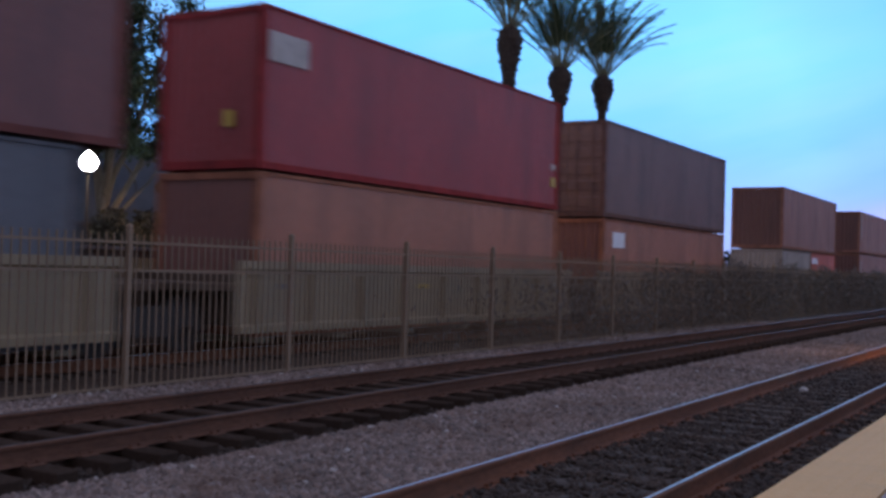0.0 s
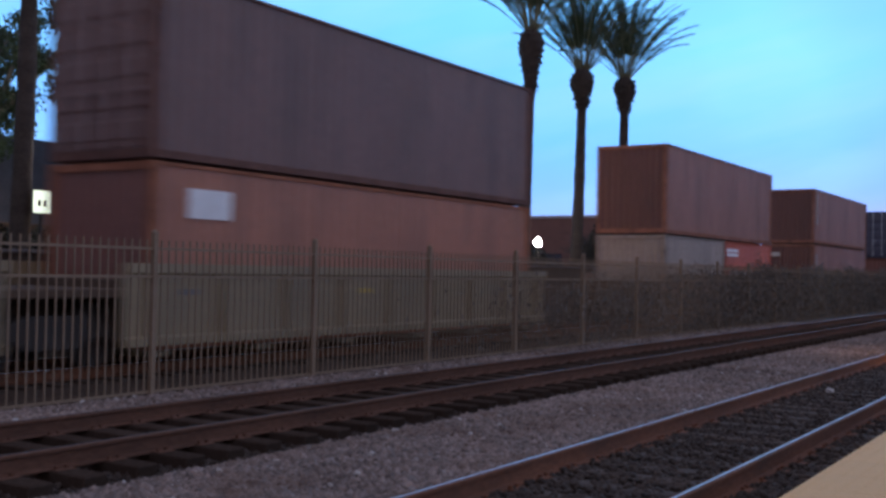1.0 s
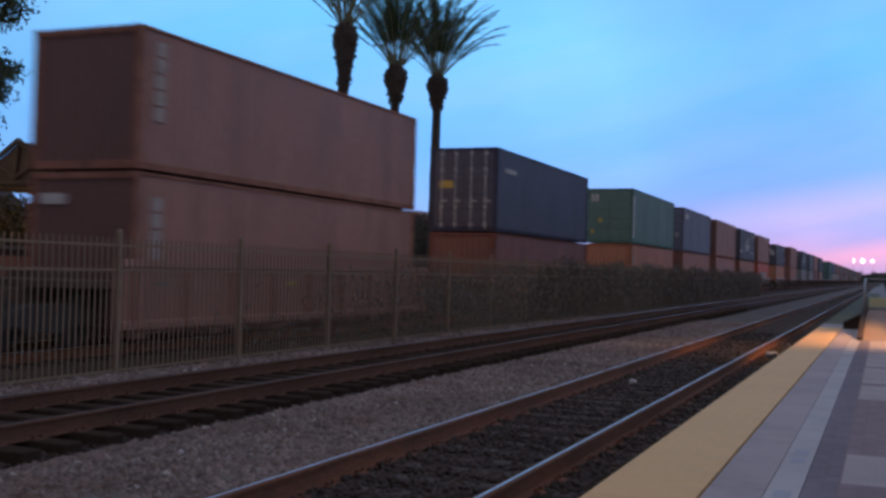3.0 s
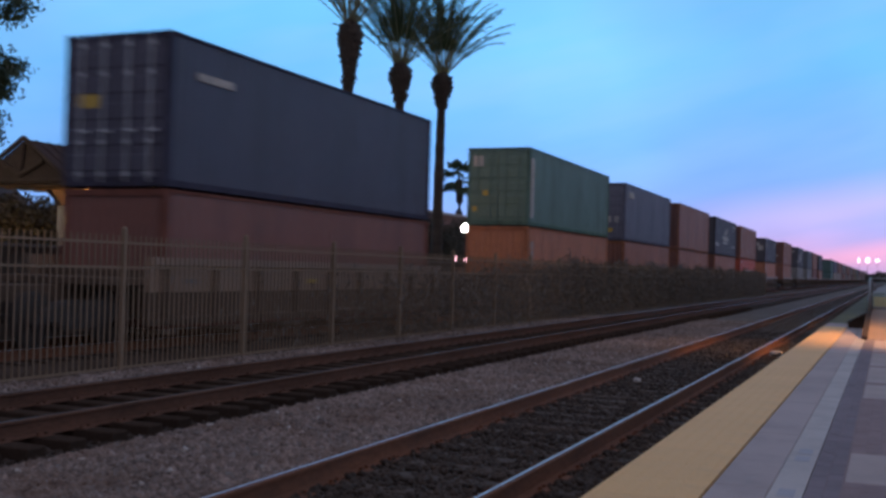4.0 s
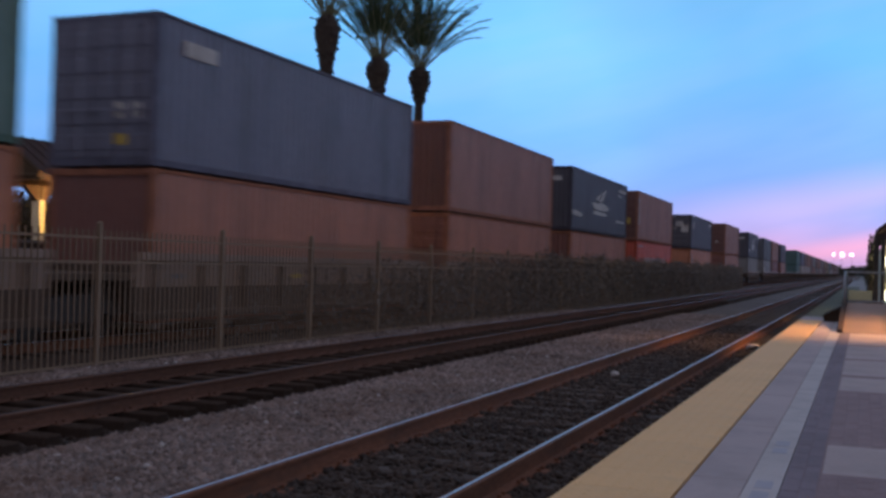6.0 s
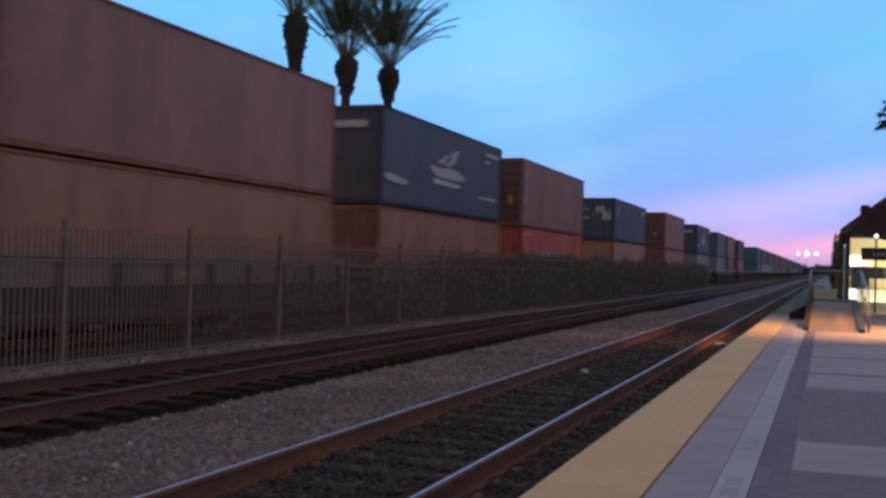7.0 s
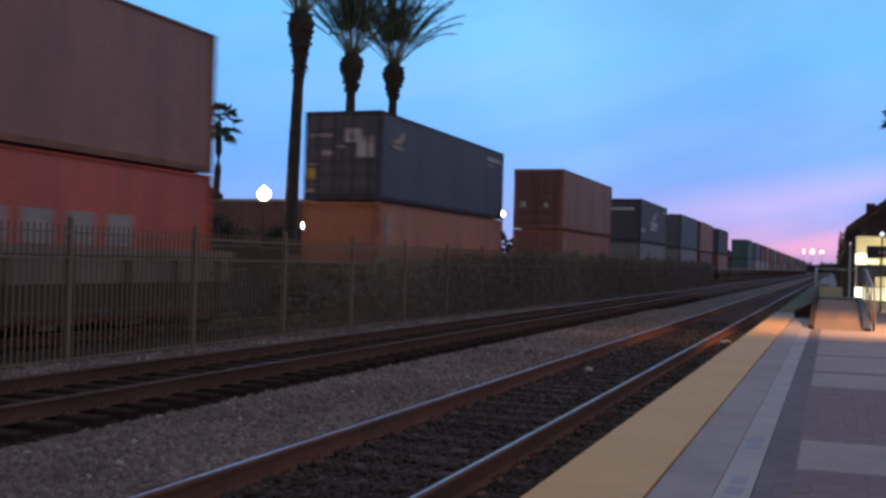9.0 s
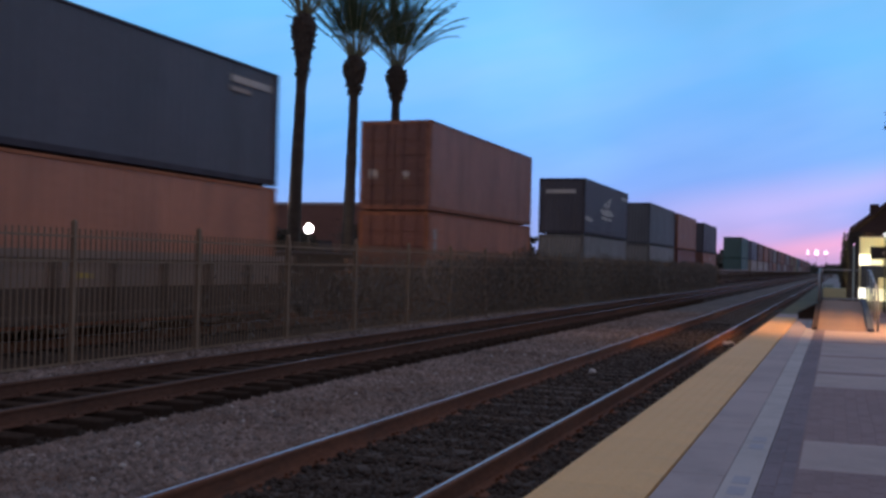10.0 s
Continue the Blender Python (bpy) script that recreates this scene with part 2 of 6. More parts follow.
M_placard = mat("white_placard", (0.86, 0.84, 0.82), rough=0.35, var=0.06, grain=20, big=1.5, bump=0.0, dirt=(0.60, 0.55, 0.50), dirt_amount=0.4, spec=0.6)
M_yellow_mark = mat("yellow_marking", (0.55, 0.38, 0.08), rough=0.6, var=0.12, grain=20, big=1.5, bump=0.0)
M_steel = mat("galvanised_steel", (0.50, 0.51, 0.53), rough=0.45, metal=0.9, var=0.2, grain=30, big=2.0, bump=0.05)
M_dark_iron = mat("dark_iron", (0.055, 0.048, 0.044), rough=0.7, metal=0.3, var=0.35, grain=20, big=1.5, bump=0.2, dirt=(0.10, 0.065, 0.045))


def paint(name, c, rough=0.5):
    return mat("paint_" + name, c, rough=rough, var=0.3, grain=22, big=0.5, bump=0.15, dirt=tuple(v * 0.5 + 0.015 for v in c), dirt_amount=0.65, stretch=(1, 1, 0.35), spec=0.6)


def dulled(name, c):
    """The same paint on rails and posts, darkened and matt against sky sheen, with dirt."""
    return mat("dulled_" + name, tuple(v * 0.86 + 0.006 for v in c), rough=0.95, var=0.35, grain=16, big=1.4, bump=0.2, dirt=tuple(v * 0.35 + 0.02 for v in c), dirt_amount=0.8, spec=0.1)



COLOURS = {
    "red": (0.35, 0.05, 0.05),
    "taupe": (0.20, 0.108, 0.088),
    "steel": (0.13, 0.135, 0.15),
    "maroon": (0.20, 0.075, 0.065),
    "brown": (0.355, 0.165, 0.115),
    "oxide": (0.41, 0.17, 0.10),
    "orange": (0.61, 0.12, 0.068),
    "brick": (0.60, 0.15, 0.095),
    "grey": (0.25, 0.235, 0.22),
    "pale": (0.4, 0.335, 0.29),
    "slate": (0.165, 0.165, 0.22),
    "navy": (0.07, 0.068, 0.105),
    "ink": (0.092, 0.085, 0.102),
    "russet": (0.51, 0.205, 0.11),
    # brown darkened for the shaded container ends
    "brown_end_shade": (0.165, 0.07, 0.055),
    "green": (0.135, 0.225, 0.185),
    "teal": (0.09, 0.16, 0.145),
    "tan": (0.29, 0.225, 0.13),
    "deep_red": (0.24, 0.095, 0.07),
    "rust": (0.29, 0.19, 0.13),
}
PAINT = {k: paint(k, c) for k, c in COLOURS.items()}
DULLED = {k: dulled(k, c) for k, c in COLOURS.items()}


# ---- mesh helpers ----


def box(bm, x0, x1, y0, y1, z0, z1, bevel=0.0):
    vs = [bm.verts.new(p) for p in ((x0, y0, z0), (x1, y0, z0), (x1, y1, z0), (x0, y1, z0), (x0, y0, z1), (x1, y0, z1), (x1, y1, z1), (x0, y1, z1))]
    fs = [bm.faces.new([vs[i] for i in f]) for f in ((3, 2, 1, 0), (4, 5, 6, 7), (0, 1, 5, 4), (1, 2, 6, 5), (2, 3, 7, 6), (3, 0, 4, 7))]
    if bevel:
        edges = {e for f in fs for e in f.edges}
        bmesh.ops.bevel(bm, geom=list(edges), offset=bevel, segments=1, affect="EDGES", profile=0.5)
    return vs


def tube(bm, pts, radii, sides=10, caps=True):
    """A tapered tube along points."""
    rings = []
    pts = [Vector(p) for p in pts]
    for i, p in enumerate(pts):
        d = (pts[min(i + 1, len(pts) - 1)] - pts[max(i - 1, 0)]).normalized()
        side = d.cross(Vector((0.0, 0.0, 1.0)))
        if side.length < 1e-3:
            side = Vector((1.0, 0.0, 0.0))
        side.normalize()
        up = side.cross(d)
        r = radii[i] if isinstance(radii, (list, tuple)) else radii
        rings.append([bm.verts.new(p + r * (math.cos(a) * side + math.sin(a) * up)) for a in (2 * math.pi * k / sides for k in range(sides))])
    for a, b in zip(rings, rings[1:]):
        for k in range(sides):
            bm.faces.new((a[k], a[(k + 1) % sides], b[(k + 1) % sides], b[k]))
    if caps:
        bm.faces.new(rings[0][::-1])
        bm.faces.new(rings[-1])
    return rings


def extrude_y(bm, profile, y0, y1):
    """A closed x-z profile carried along y."""
    a = [bm.verts.new((x, y0, z)) for x, z in profile]
    b = [bm.verts.new((x, y1, z)) for x, z in profile]
    k = len(profile)
    for i in range(k):
        bm.faces.new((a[i], a[(i + 1) % k], b[(i + 1) % k], b[i]))
    bm.faces.new(a[::-1])
    bm.faces.new(b)


def ball(bm, c, r, seg=16, rings=10, sz=1.0):
    m = Matrix.Translation(c) @ Matrix.Diagonal((1, 1, sz, 1))
    bmesh.ops.create_uvsphere(bm, u_segments=seg, v_segments=rings, radius=r, matrix=m)


def mesh_of(name, bm, material=None, smooth=False):
    bmesh.ops.recalc_face_normals(bm, faces=bm.faces)
    me = bpy.data.meshes.new(name)
    bm.to_mesh(me)
    bm.free()
    if smooth:
        for p in me.polygons:
            p.use_smooth = True
    if material:
        me.materials.append(material)
    return me


def part(name, data, material, parent, label="", at=None, smooth=False):
    """Links a bmesh or a shared mesh as one mesh object under a thing or a part."""
    if isinstance(data, bmesh.types.BMesh):
        data = mesh_of(name, data, material, smooth)
    ob = new(name, data)
    if parent is not None:
        ob.parent = parent
    if at is not None:
        ob.matrix_basis = at
    if material and data.materials and data.materials[0] is not material:
        ob.material_slots[0].link = "OBJECT"
        ob.material_slots[0].material = material
    if label:
        ob["label"] = label
    return ob


def thing(name, m, label, category, group="", kind=""):
    e = new(name)
    e.matrix_basis = m
    return tagged(e, label, category, group, kind)


def solid(name, bm, material, label, category, group="", kind="", at=None, smooth=False):
    return tagged(part(name, bm, material, None, "", at, smooth), label, category, group, kind)


def from_arrays(name, verts, faces, material, smooth=False):
    me = bpy.data.meshes.new(name)
    me.from_pydata(verts, [], faces)
    me.update()
    me.materials.append(material)
    if smooth:
        for p in me.polygons:
            p.use_smooth = True
    return me


# ---- ground, ballast and tracks ----
TRACK_NEAR, TRACK_MID, TRACK_TRAIN = -3.22, -8.06, -13.51
LINE_START, LINE_END = -30.0, 1500.0

bm = bmesh.new()
vs = [bm.verts.new(p) for p in ((-3000, -3000, -0.42), (3000, -3000, -0.42), (3000, 4500, -0.42), (-3000, 4500, -0.42))]
bm.faces.new(vs)
solid("ground", bm, M_earth, "bare dry brown earth stretching to the horizon", "ground", kind="structure")


# grime colour, darkened further for the shade between the ties
M_grime_shade = mat("grime_shade_ballast", (0.086, 0.062, 0.048), spec=0.1, rough=0.97, var=0.5, grain=22, big=0.9, bump=1.0, bump_dist=0.03, dirt=(0.085, 0.055, 0.04), dirt_amount=0.6)


def bed(name, profile, material, label):
    b = bmesh.new()
    extrude_y(b, profile, LINE_START, LINE_END)
    solid(name, b, material, label, "ballast", kind="structure")


bed("ballast_bed", [(-7.0, -0.43), (-3.9, -0.43), (-4.03, -0.165), (-6.12, -0.165), (-6.45, -0.30)], M_ballast, "grey-brown crushed stone ballast heaped between two tracks")
bed("ballast_shoulder", [(-10.9, -0.43), (-9.1, -0.43), (-9.30, -0.20), (-10.45, -0.18)], M_ballast, "grey crushed stone ballast shoulder along the fence")
bed("track_bed", [(-9.2, -0.43), (-6.8, -0.43), (-6.8, -0.29), (-9.2, -0.29)], M_grime_shade, "dark ballast with grime and tie shade in its colour")
bed("track_bed", [(-4.0, -0.43), (-1.6, -0.43), (-1.6, -0.185), (-4.0, -0.185)], M_grime_shade, "dark ballast with grime and tie shade in its colour")
bed("train_bed", [(-16.0, -0.43), (-11.15, -0.43), (-11.4, -0.20), (-15.7, -0.20)], M_grime_shade, "dark ballast bed under the freight track")

RAIL_PROFILE = [(-0.075, -0.172), (0.075, -0.172), (0.075, -0.16), (0.012, -0.145), (0.010, -0.045), (0.037, -0.035), (0.037, -0.010), (0.030, -0.0035), (-0.030, -0.0035), (-0.037, -0.010), (-0.037, -0.035), (-0.010, -0.045), (-0.012, -0.145), (-0.075, -0.16)]
HEAD_PROFILE = [(-0.009, -0.004), (0.009, -0.004), (0.008, -0.001), (0.006, 0.0), (-0.006, 0.0), (-0.008, -0.001)]
bm = bmesh.new()
extrude_y(bm, RAIL_PROFILE, LINE_START, LINE_END)
RAIL_MESH = mesh_of("rail", bm, M_rust)
bm = bmesh.new()
extrude_y(bm, HEAD_PROFILE, LINE_START, LINE_END)
HEAD_MESH = mesh_of("running_surface", bm, M_head)


def track(name, cx, head, label, web=M_rust):
    e = thing(name, pose(cx, 0, 0), label, "railway track", kind="structure")
    for s in (-0.7525, 0.7525):
        r = part("rail", RAIL_MESH, web, e, "rust-brown steel rail", at=pose(s, 0, 0))
        part("running_surface", HEAD_MESH, head, r, "polished steel running surface")
    return e


track_near = track("track_near", TRACK_NEAR, M_head, "railway track with bright worn rails beside the platform")
track_mid = track("track_mid", TRACK_MID, M_head_dull, "railway track with dull rusty rails beside the fence", M_rust_dark)
track_train = track("track_train", TRACK_TRAIN, M_head, "railway track that carries the freight train behind the fence")

# ---- platform ----
PLAT_Z, EDGE_X = 0.2, -1.615
platform = thing("platform", pose(0, 0, 0), "station platform of concrete and brick paving with a yellow edge", "platform", kind="structure")
bm = bmesh.new()
box(bm, EDGE_X + 0.02, 14.0, LINE_START, 260.0, -0.42, PLAT_Z - 0.055)
part("slab", bm, M_kerb, platform, "weathered concrete platform slab")
bm = bmesh.new()
y = 2.0 - 2.44 * 6
while y < 31.0:
    box(bm, -0.988, -0.655, y, y + 2.43, PLAT_Z - 0.05, PLAT_Z, bevel=0.004)
    y += 2.44
part("concrete_strip", bm, M_concrete, platform, "smooth grey concrete strip")
bm = bmesh.new()
box(bm, -0.649, -0.455, -12.6, 33.66, PLAT_Z - 0.05, PLAT_Z + 0.001)
stripe = part("painted_stripe", bm, M_stripe, platform, "worn white painted warning stripe")
# worn lettering on the stripe that cannot be read
for y0, n in ((5.3, 5), (8.0, 2)):
    for k in range(n):
        bm = bmesh.new()
        box(bm, -0.60, -0.50, y0 + 0.34 * k, y0 + 0.34 * k + 0.24, PLAT_Z - 0.01, PLAT_Z + 0.003)
        part("lettering_bar", bm, M_letter, stripe, "faded unreadable blue-grey lettering")


def paving(bm, x0, x1, y0, y1, w, d, joint=0.004, along=True):
    """Pavers laid edge to edge in running bond."""
    x, i = x0, 0
    while x < x1 - 0.01:
        xe = min(x + w, x1)
        y = y0 - (d / 2 if i % 2 else 0)
        while y < y1:
            a, b = max(y, y0), min(y + d, y1)
            if b - a > 0.03:
                dz = random.uniform(-0.001, 0.001)
                box(bm, x + joint / 2, xe - joint / 2, a + joint / 2, b - joint / 2, PLAT_Z - 0.045, PLAT_Z + dz)
            y += d
        x, i = x + w, i + 1


YELLOW_END, RAMP_Y = 31.2, 25.2
# yellow warning tiles, the ones close by set singly
bm = bmesh.new()
box(bm, 0.001, 0.609, 0.001, 0.609, -0.05, 0.0, bevel=0.002)
for i in range(6):
    for j in range(6):
        bmesh.ops.create_cone(bm, cap_ends=True, segments=6, radius1=0.016, radius2=0.010, depth=0.002, matrix=Matrix.Translation((0.055 + 0.1 * i, 0.055 + 0.1 * j, 0.001)))
TILE = mesh_of("tactile_tile", bm, M_yellow)
bm = bmesh.new()
box(bm, 0.003, 0.607, 0.003, 0.607, -0.05, 0.0)
TILE_FAR = mesh_of("tactile_tile", bm, M_yellow)
y = 2.0 - 0.61 * 24
while y < YELLOW_END - 0.3:
    part("tactile_tile", TILE if y < 16 else TILE_FAR, M_yellow, platform, at=pose(EDGE_X, y, PLAT_Z))
    y += 0.61
bm = bmesh.new()
box(bm, EDGE_X, -0.992, YELLOW_END, 33.66, PLAT_Z - 0.05, PLAT_Z)
part("edge_strip", bm, M_concrete, platform, "bare concrete platform edge")
bm = bmesh.new()
box(bm, EDGE_X, -0.25, 33.68, 120.0, PLAT_Z - 0.05, PLAT_Z - 0.006)
part("far_edge", bm, M_olive_concrete, platform, "olive-grey concrete at the far end of the platform")
bm = bmesh.new()
box(bm, -0.449, 1.61, -12.6, 40.0, PLAT_Z - 0.052, PLAT_Z - 0.003)
part("mortar_bed", bm, M_paver, platform, "sandy mortar joints")
# dark brick band and the paved field with pale panels
bm = bmesh.new()
paving(bm, -0.449, -0.252, -12.6, 33.66, 0.103, 0.205)
part("brick_band", bm, M_paver_dark, platform, "dark blue-grey brick border")
PALE = [(-9.7, -8.4), (-5.4, -4.1), (-1.1, 0.2), (3.2, 4.5), (7.35, 8.62), (12.65, 14.35), (14.62, 17.25), (17.5, 20.7), (20.95, 25.0), (25.1, 29.2), (29.3, 33.5)]
for a, b in PALE:
    bm = bmesh.new()
    box(bm, -0.24, 6.0, a + 0.004, b - 0.004, PLAT_Z - 0.05, PLAT_Z, bevel=0.004)
    part("pale_panel", bm, M_panel, platform, "pale concrete paving panel")
bm_single = bmesh.new()
box(bm_single, 0.002, 0.101, 0.002, 0.203, -0.045, 0.0, bevel=0.002)
PAVER = mesh_of("paver", bm_single, M_paver)
singles = 0
far = bmesh.new()
edges = [-12.6] + [v for ab in PALE for v in ab] + [60.0]
for a, b in zip(edges[0::2], edges[1::2]):
    x, i = -0.24, 0
    while x < 1.6:
        y = a - (0.1025 if i % 2 else 0)
        while y < b:
            ya, yb = max(y, a), min(y + 0.205, b)
            if yb - ya > 0.2 and 8.6 < y < 12.7 and x < 0.95 and singles < 300:
                part("paver", PAVER, M_paver, platform, at=pose(x, y, PLAT_Z + random.uniform(-0.001, 0.001)))
                singles += 1
            elif yb - ya > 0.02 and y < 40:
                box(far, x + 0.002, x + 0.101, ya + 0.002, yb - 0.002, PLAT_Z - 0.045, PLAT_Z + random.uniform(-0.001, 0.001))
            y += 0.205
        x, i = x + 0.103, i + 1
    box(far, 1.62, 13.9, a + 0.01, b - 0.01, PLAT_Z - 0.05, PLAT_Z)
tagged(part("paver_field", far, M_paver, platform, "dull purple-brown brick paving"), kind="stuff")

# ---- fence ----
FENCE_X, FENCE_Z, FENCE_TOP = -11.0, -0.30, 1.86
FENCE_A, FENCE_B = -3.58, 106.0
fence = thing("fence", pose(FENCE_X, 0, 0), "tall tan painted steel picket fence between the tracks", "fence", kind="structure")
bm = bmesh.new()
box(bm, -0.038, 0.038, -0.038, 0.038, FENCE_Z, FENCE_TOP + 0.10, bevel=0.006)
bmesh.ops.create_cone(bm, cap_ends=True, segments=4, radius1=0.06, radius2=0.01, depth=0.04, matrix=Matrix.Translation((0, 0, FENCE_TOP + 0.12)) @ Matrix.Rotation(radians(45), 4, "Z"))
POST = mesh_of("post", bm, M_fence)
bm = bmesh.new()
box(bm, -0.0095, 0.0095, -0.0095, 0.0095, FENCE_Z + 0.12, FENCE_TOP)
PICKET = mesh_of("picket", bm, M_fence)
bm = bmesh.new()
box(bm, -0.014, 0.014, 0.04, 3.38, -0.017, 0.017)
BAR = mesh_of("crossbar", bm, M_fence)
far = bmesh.new()
y, singles = FENCE_A, 0
while y < FENCE_B:
    part("post", POST, M_fence, fence, at=pose(0, y, 0))
    for z in (FENCE_TOP - 0.12, FENCE_TOP - 0.50, FENCE_Z + 0.10):
        part("crossbar", BAR, M_fence, fence, at=pose(0, y, z))
    for k in range(1, 26):
        yy = y + 3.42 * k / 26
        if yy > 6.2 and singles < 300:
            part("picket", PICKET, M_fence, fence, at=pose(0, yy, 0))
            singles += 1
        else:
            box(far, -0.0095, 0.0095, yy - 0.0095, yy + 0.0095, FENCE_Z + 0.12, FENCE_TOP)
    y += 3.42
tagged(part("distant_pickets", far, M_fence, fence, "tan steel pickets"), kind="stuff")

# ---- freight train ----
SPEED, GAIN = 18.33, 0.0033
MOVERS = []


def shift(t):
    return SPEED * t + GAIN * t * t


def corrugated(bm, length, z0, z1, x, out, pitch=0.278, depth=0.036):
    """A ribbed sheet in the y-z plane at x, ribs standing towards out."""
    n = max(1, round(length / pitch))
    p = length / n
    row = []
    y = -length / 2
    for _ in range(n):
        row += [(y, 0.0), (y + 0.25 * p, 0.0), (y + 0.5 * p, -depth), (y + 0.75 * p, -depth)]
        y += p
    row.append((length / 2, 0.0))
    lo = [bm.verts.new((x + out * d, yy, z0)) for yy, d in row]
    hi = [bm.verts.new((x + out * d, yy, z1)) for yy, d in row]
    for i in range(len(row) - 1):
        bm.faces.new((lo[i], lo[i + 1], hi[i + 1], hi[i]))


CONTAINER_MESHES = {}


def container_meshes(length, h):
    if (length, h) in CONTAINER_MESHES:
        return CONTAINER_MESHES[length, h]
    hw, hl, base = 1.219, length / 2, PAINT["brown"]
    out = {}
    bm = bmesh.new()
    for sx in (-1, 1):
        for sy in (-1, 1):
            xa, xb = sorted((sx * hw, sx * (hw - 0.13)))
            ya, yb = sorted((sy * hl, sy * (hl - 0.16)))
            box(bm, xa, xb, ya, yb, 0.118, h - 0.118, bevel=0.01)
        xa, xb = sorted((sx * hw, sx * (hw - 0.07)))
        box(bm, xa, xb, -hl + 0.16, hl - 0.16, h - 0.06, h - 0.004)
        box(bm, xa, xb, -hl + 0.16, hl - 0.16, 0.01, 0.13)
    for sy in (-1, 1):
        ya, yb = sorted((sy * (hl - 0.01), sy * (hl - 0.10)))
        box(bm, -hw + 0.12, hw - 0.12, ya, yb, h - 0.13, h - 0.004)
        box(bm, -hw + 0.12, hw - 0.12, ya, yb, 0.01, 0.16)
    out["frame"] = mesh_of("frame", bm, base)
    bm = bmesh.new()
    box(bm, -0.081, 0.081, -0.089, 0.089, 0.0, 0.118, bevel=0.008)
    out["casting"] = mesh_of("corner_casting", bm, base)
    bm = bmesh.new()
    corrugated(bm, length - 0.30, 0.125, h - 0.055, 0.0, 1)
    out["side"] = mesh_of("side_panel", bm, base)
    bm = bmesh.new()
    corrugated(bm, 2.18, 0.16, h - 0.12, 0.0, 1, pitch=0.22, depth=0.045)
    out["end"] = mesh_of("end_panel", bm, base)
    bm = bmesh.new()
    box(bm, -hw + 0.07, hw - 0.07, -hl + 0.1, hl - 0.1, h - 0.035, h - 0.02)
    for k in range(round(length / 0.42)):
        y = -hl + 0.3 + k * 0.42
        box(bm, -hw + 0.18, hw - 0.18, y, y + 0.16, h - 0.02, h - 0.008)
    out["roof"] = mesh_of("roof", bm, base)
    bm = bmesh.new()
    box(bm, -hw + 0.07, hw - 0.07, -hl + 0.1, hl - 0.1, 0.10, 0.15)
    out["floor"] = mesh_of("underside", bm, base)
    bm = bmesh.new()
    line, step = [(0.02, h - 0.135), (0.02, 0.17), (-0.03, 0.17)], (h - 0.45) / 5
    for k in range(5):
        z = 0.28 + k * step
        line += [(-0.03, z), (-0.048, z + 0.03), (-0.048, z + step - 0.19), (-0.03, z + step - 0.16)]
    line.append((-0.03, h - 0.135))
    a = [bm.verts.new((0.0, yy, z)) for yy, z in line]
    b = [bm.verts.new((1.07, yy, z)) for yy, z in line]
    for i in range(len(line)):
        bm.faces.new((a[i], a[(i + 1) % len(line)], b[(i + 1) % len(line)], b[i]))
    bm.faces.new(a[::-1])
    bm.faces.new(b)
    out["door"] = mesh_of("door", bm, base)
    bm = bmesh.new()
    tube(bm, [(0, 0, 0.08), (0, 0, h - 0.08)], 0.02, 8)
    for z in (0.2, 0.8, h - 0.8, h - 0.25):
        box(bm, -0.05, 0.05, -0.02, 0.05, z, z + 0.07)
    box(bm, -0.02, 0.22, -0.05, -0.02, 1.02, 1.06)
    out["rod"] = mesh_of("lock_rod", bm, M_steel)
    CONTAINER_MESHES[length, h] = out
    return out


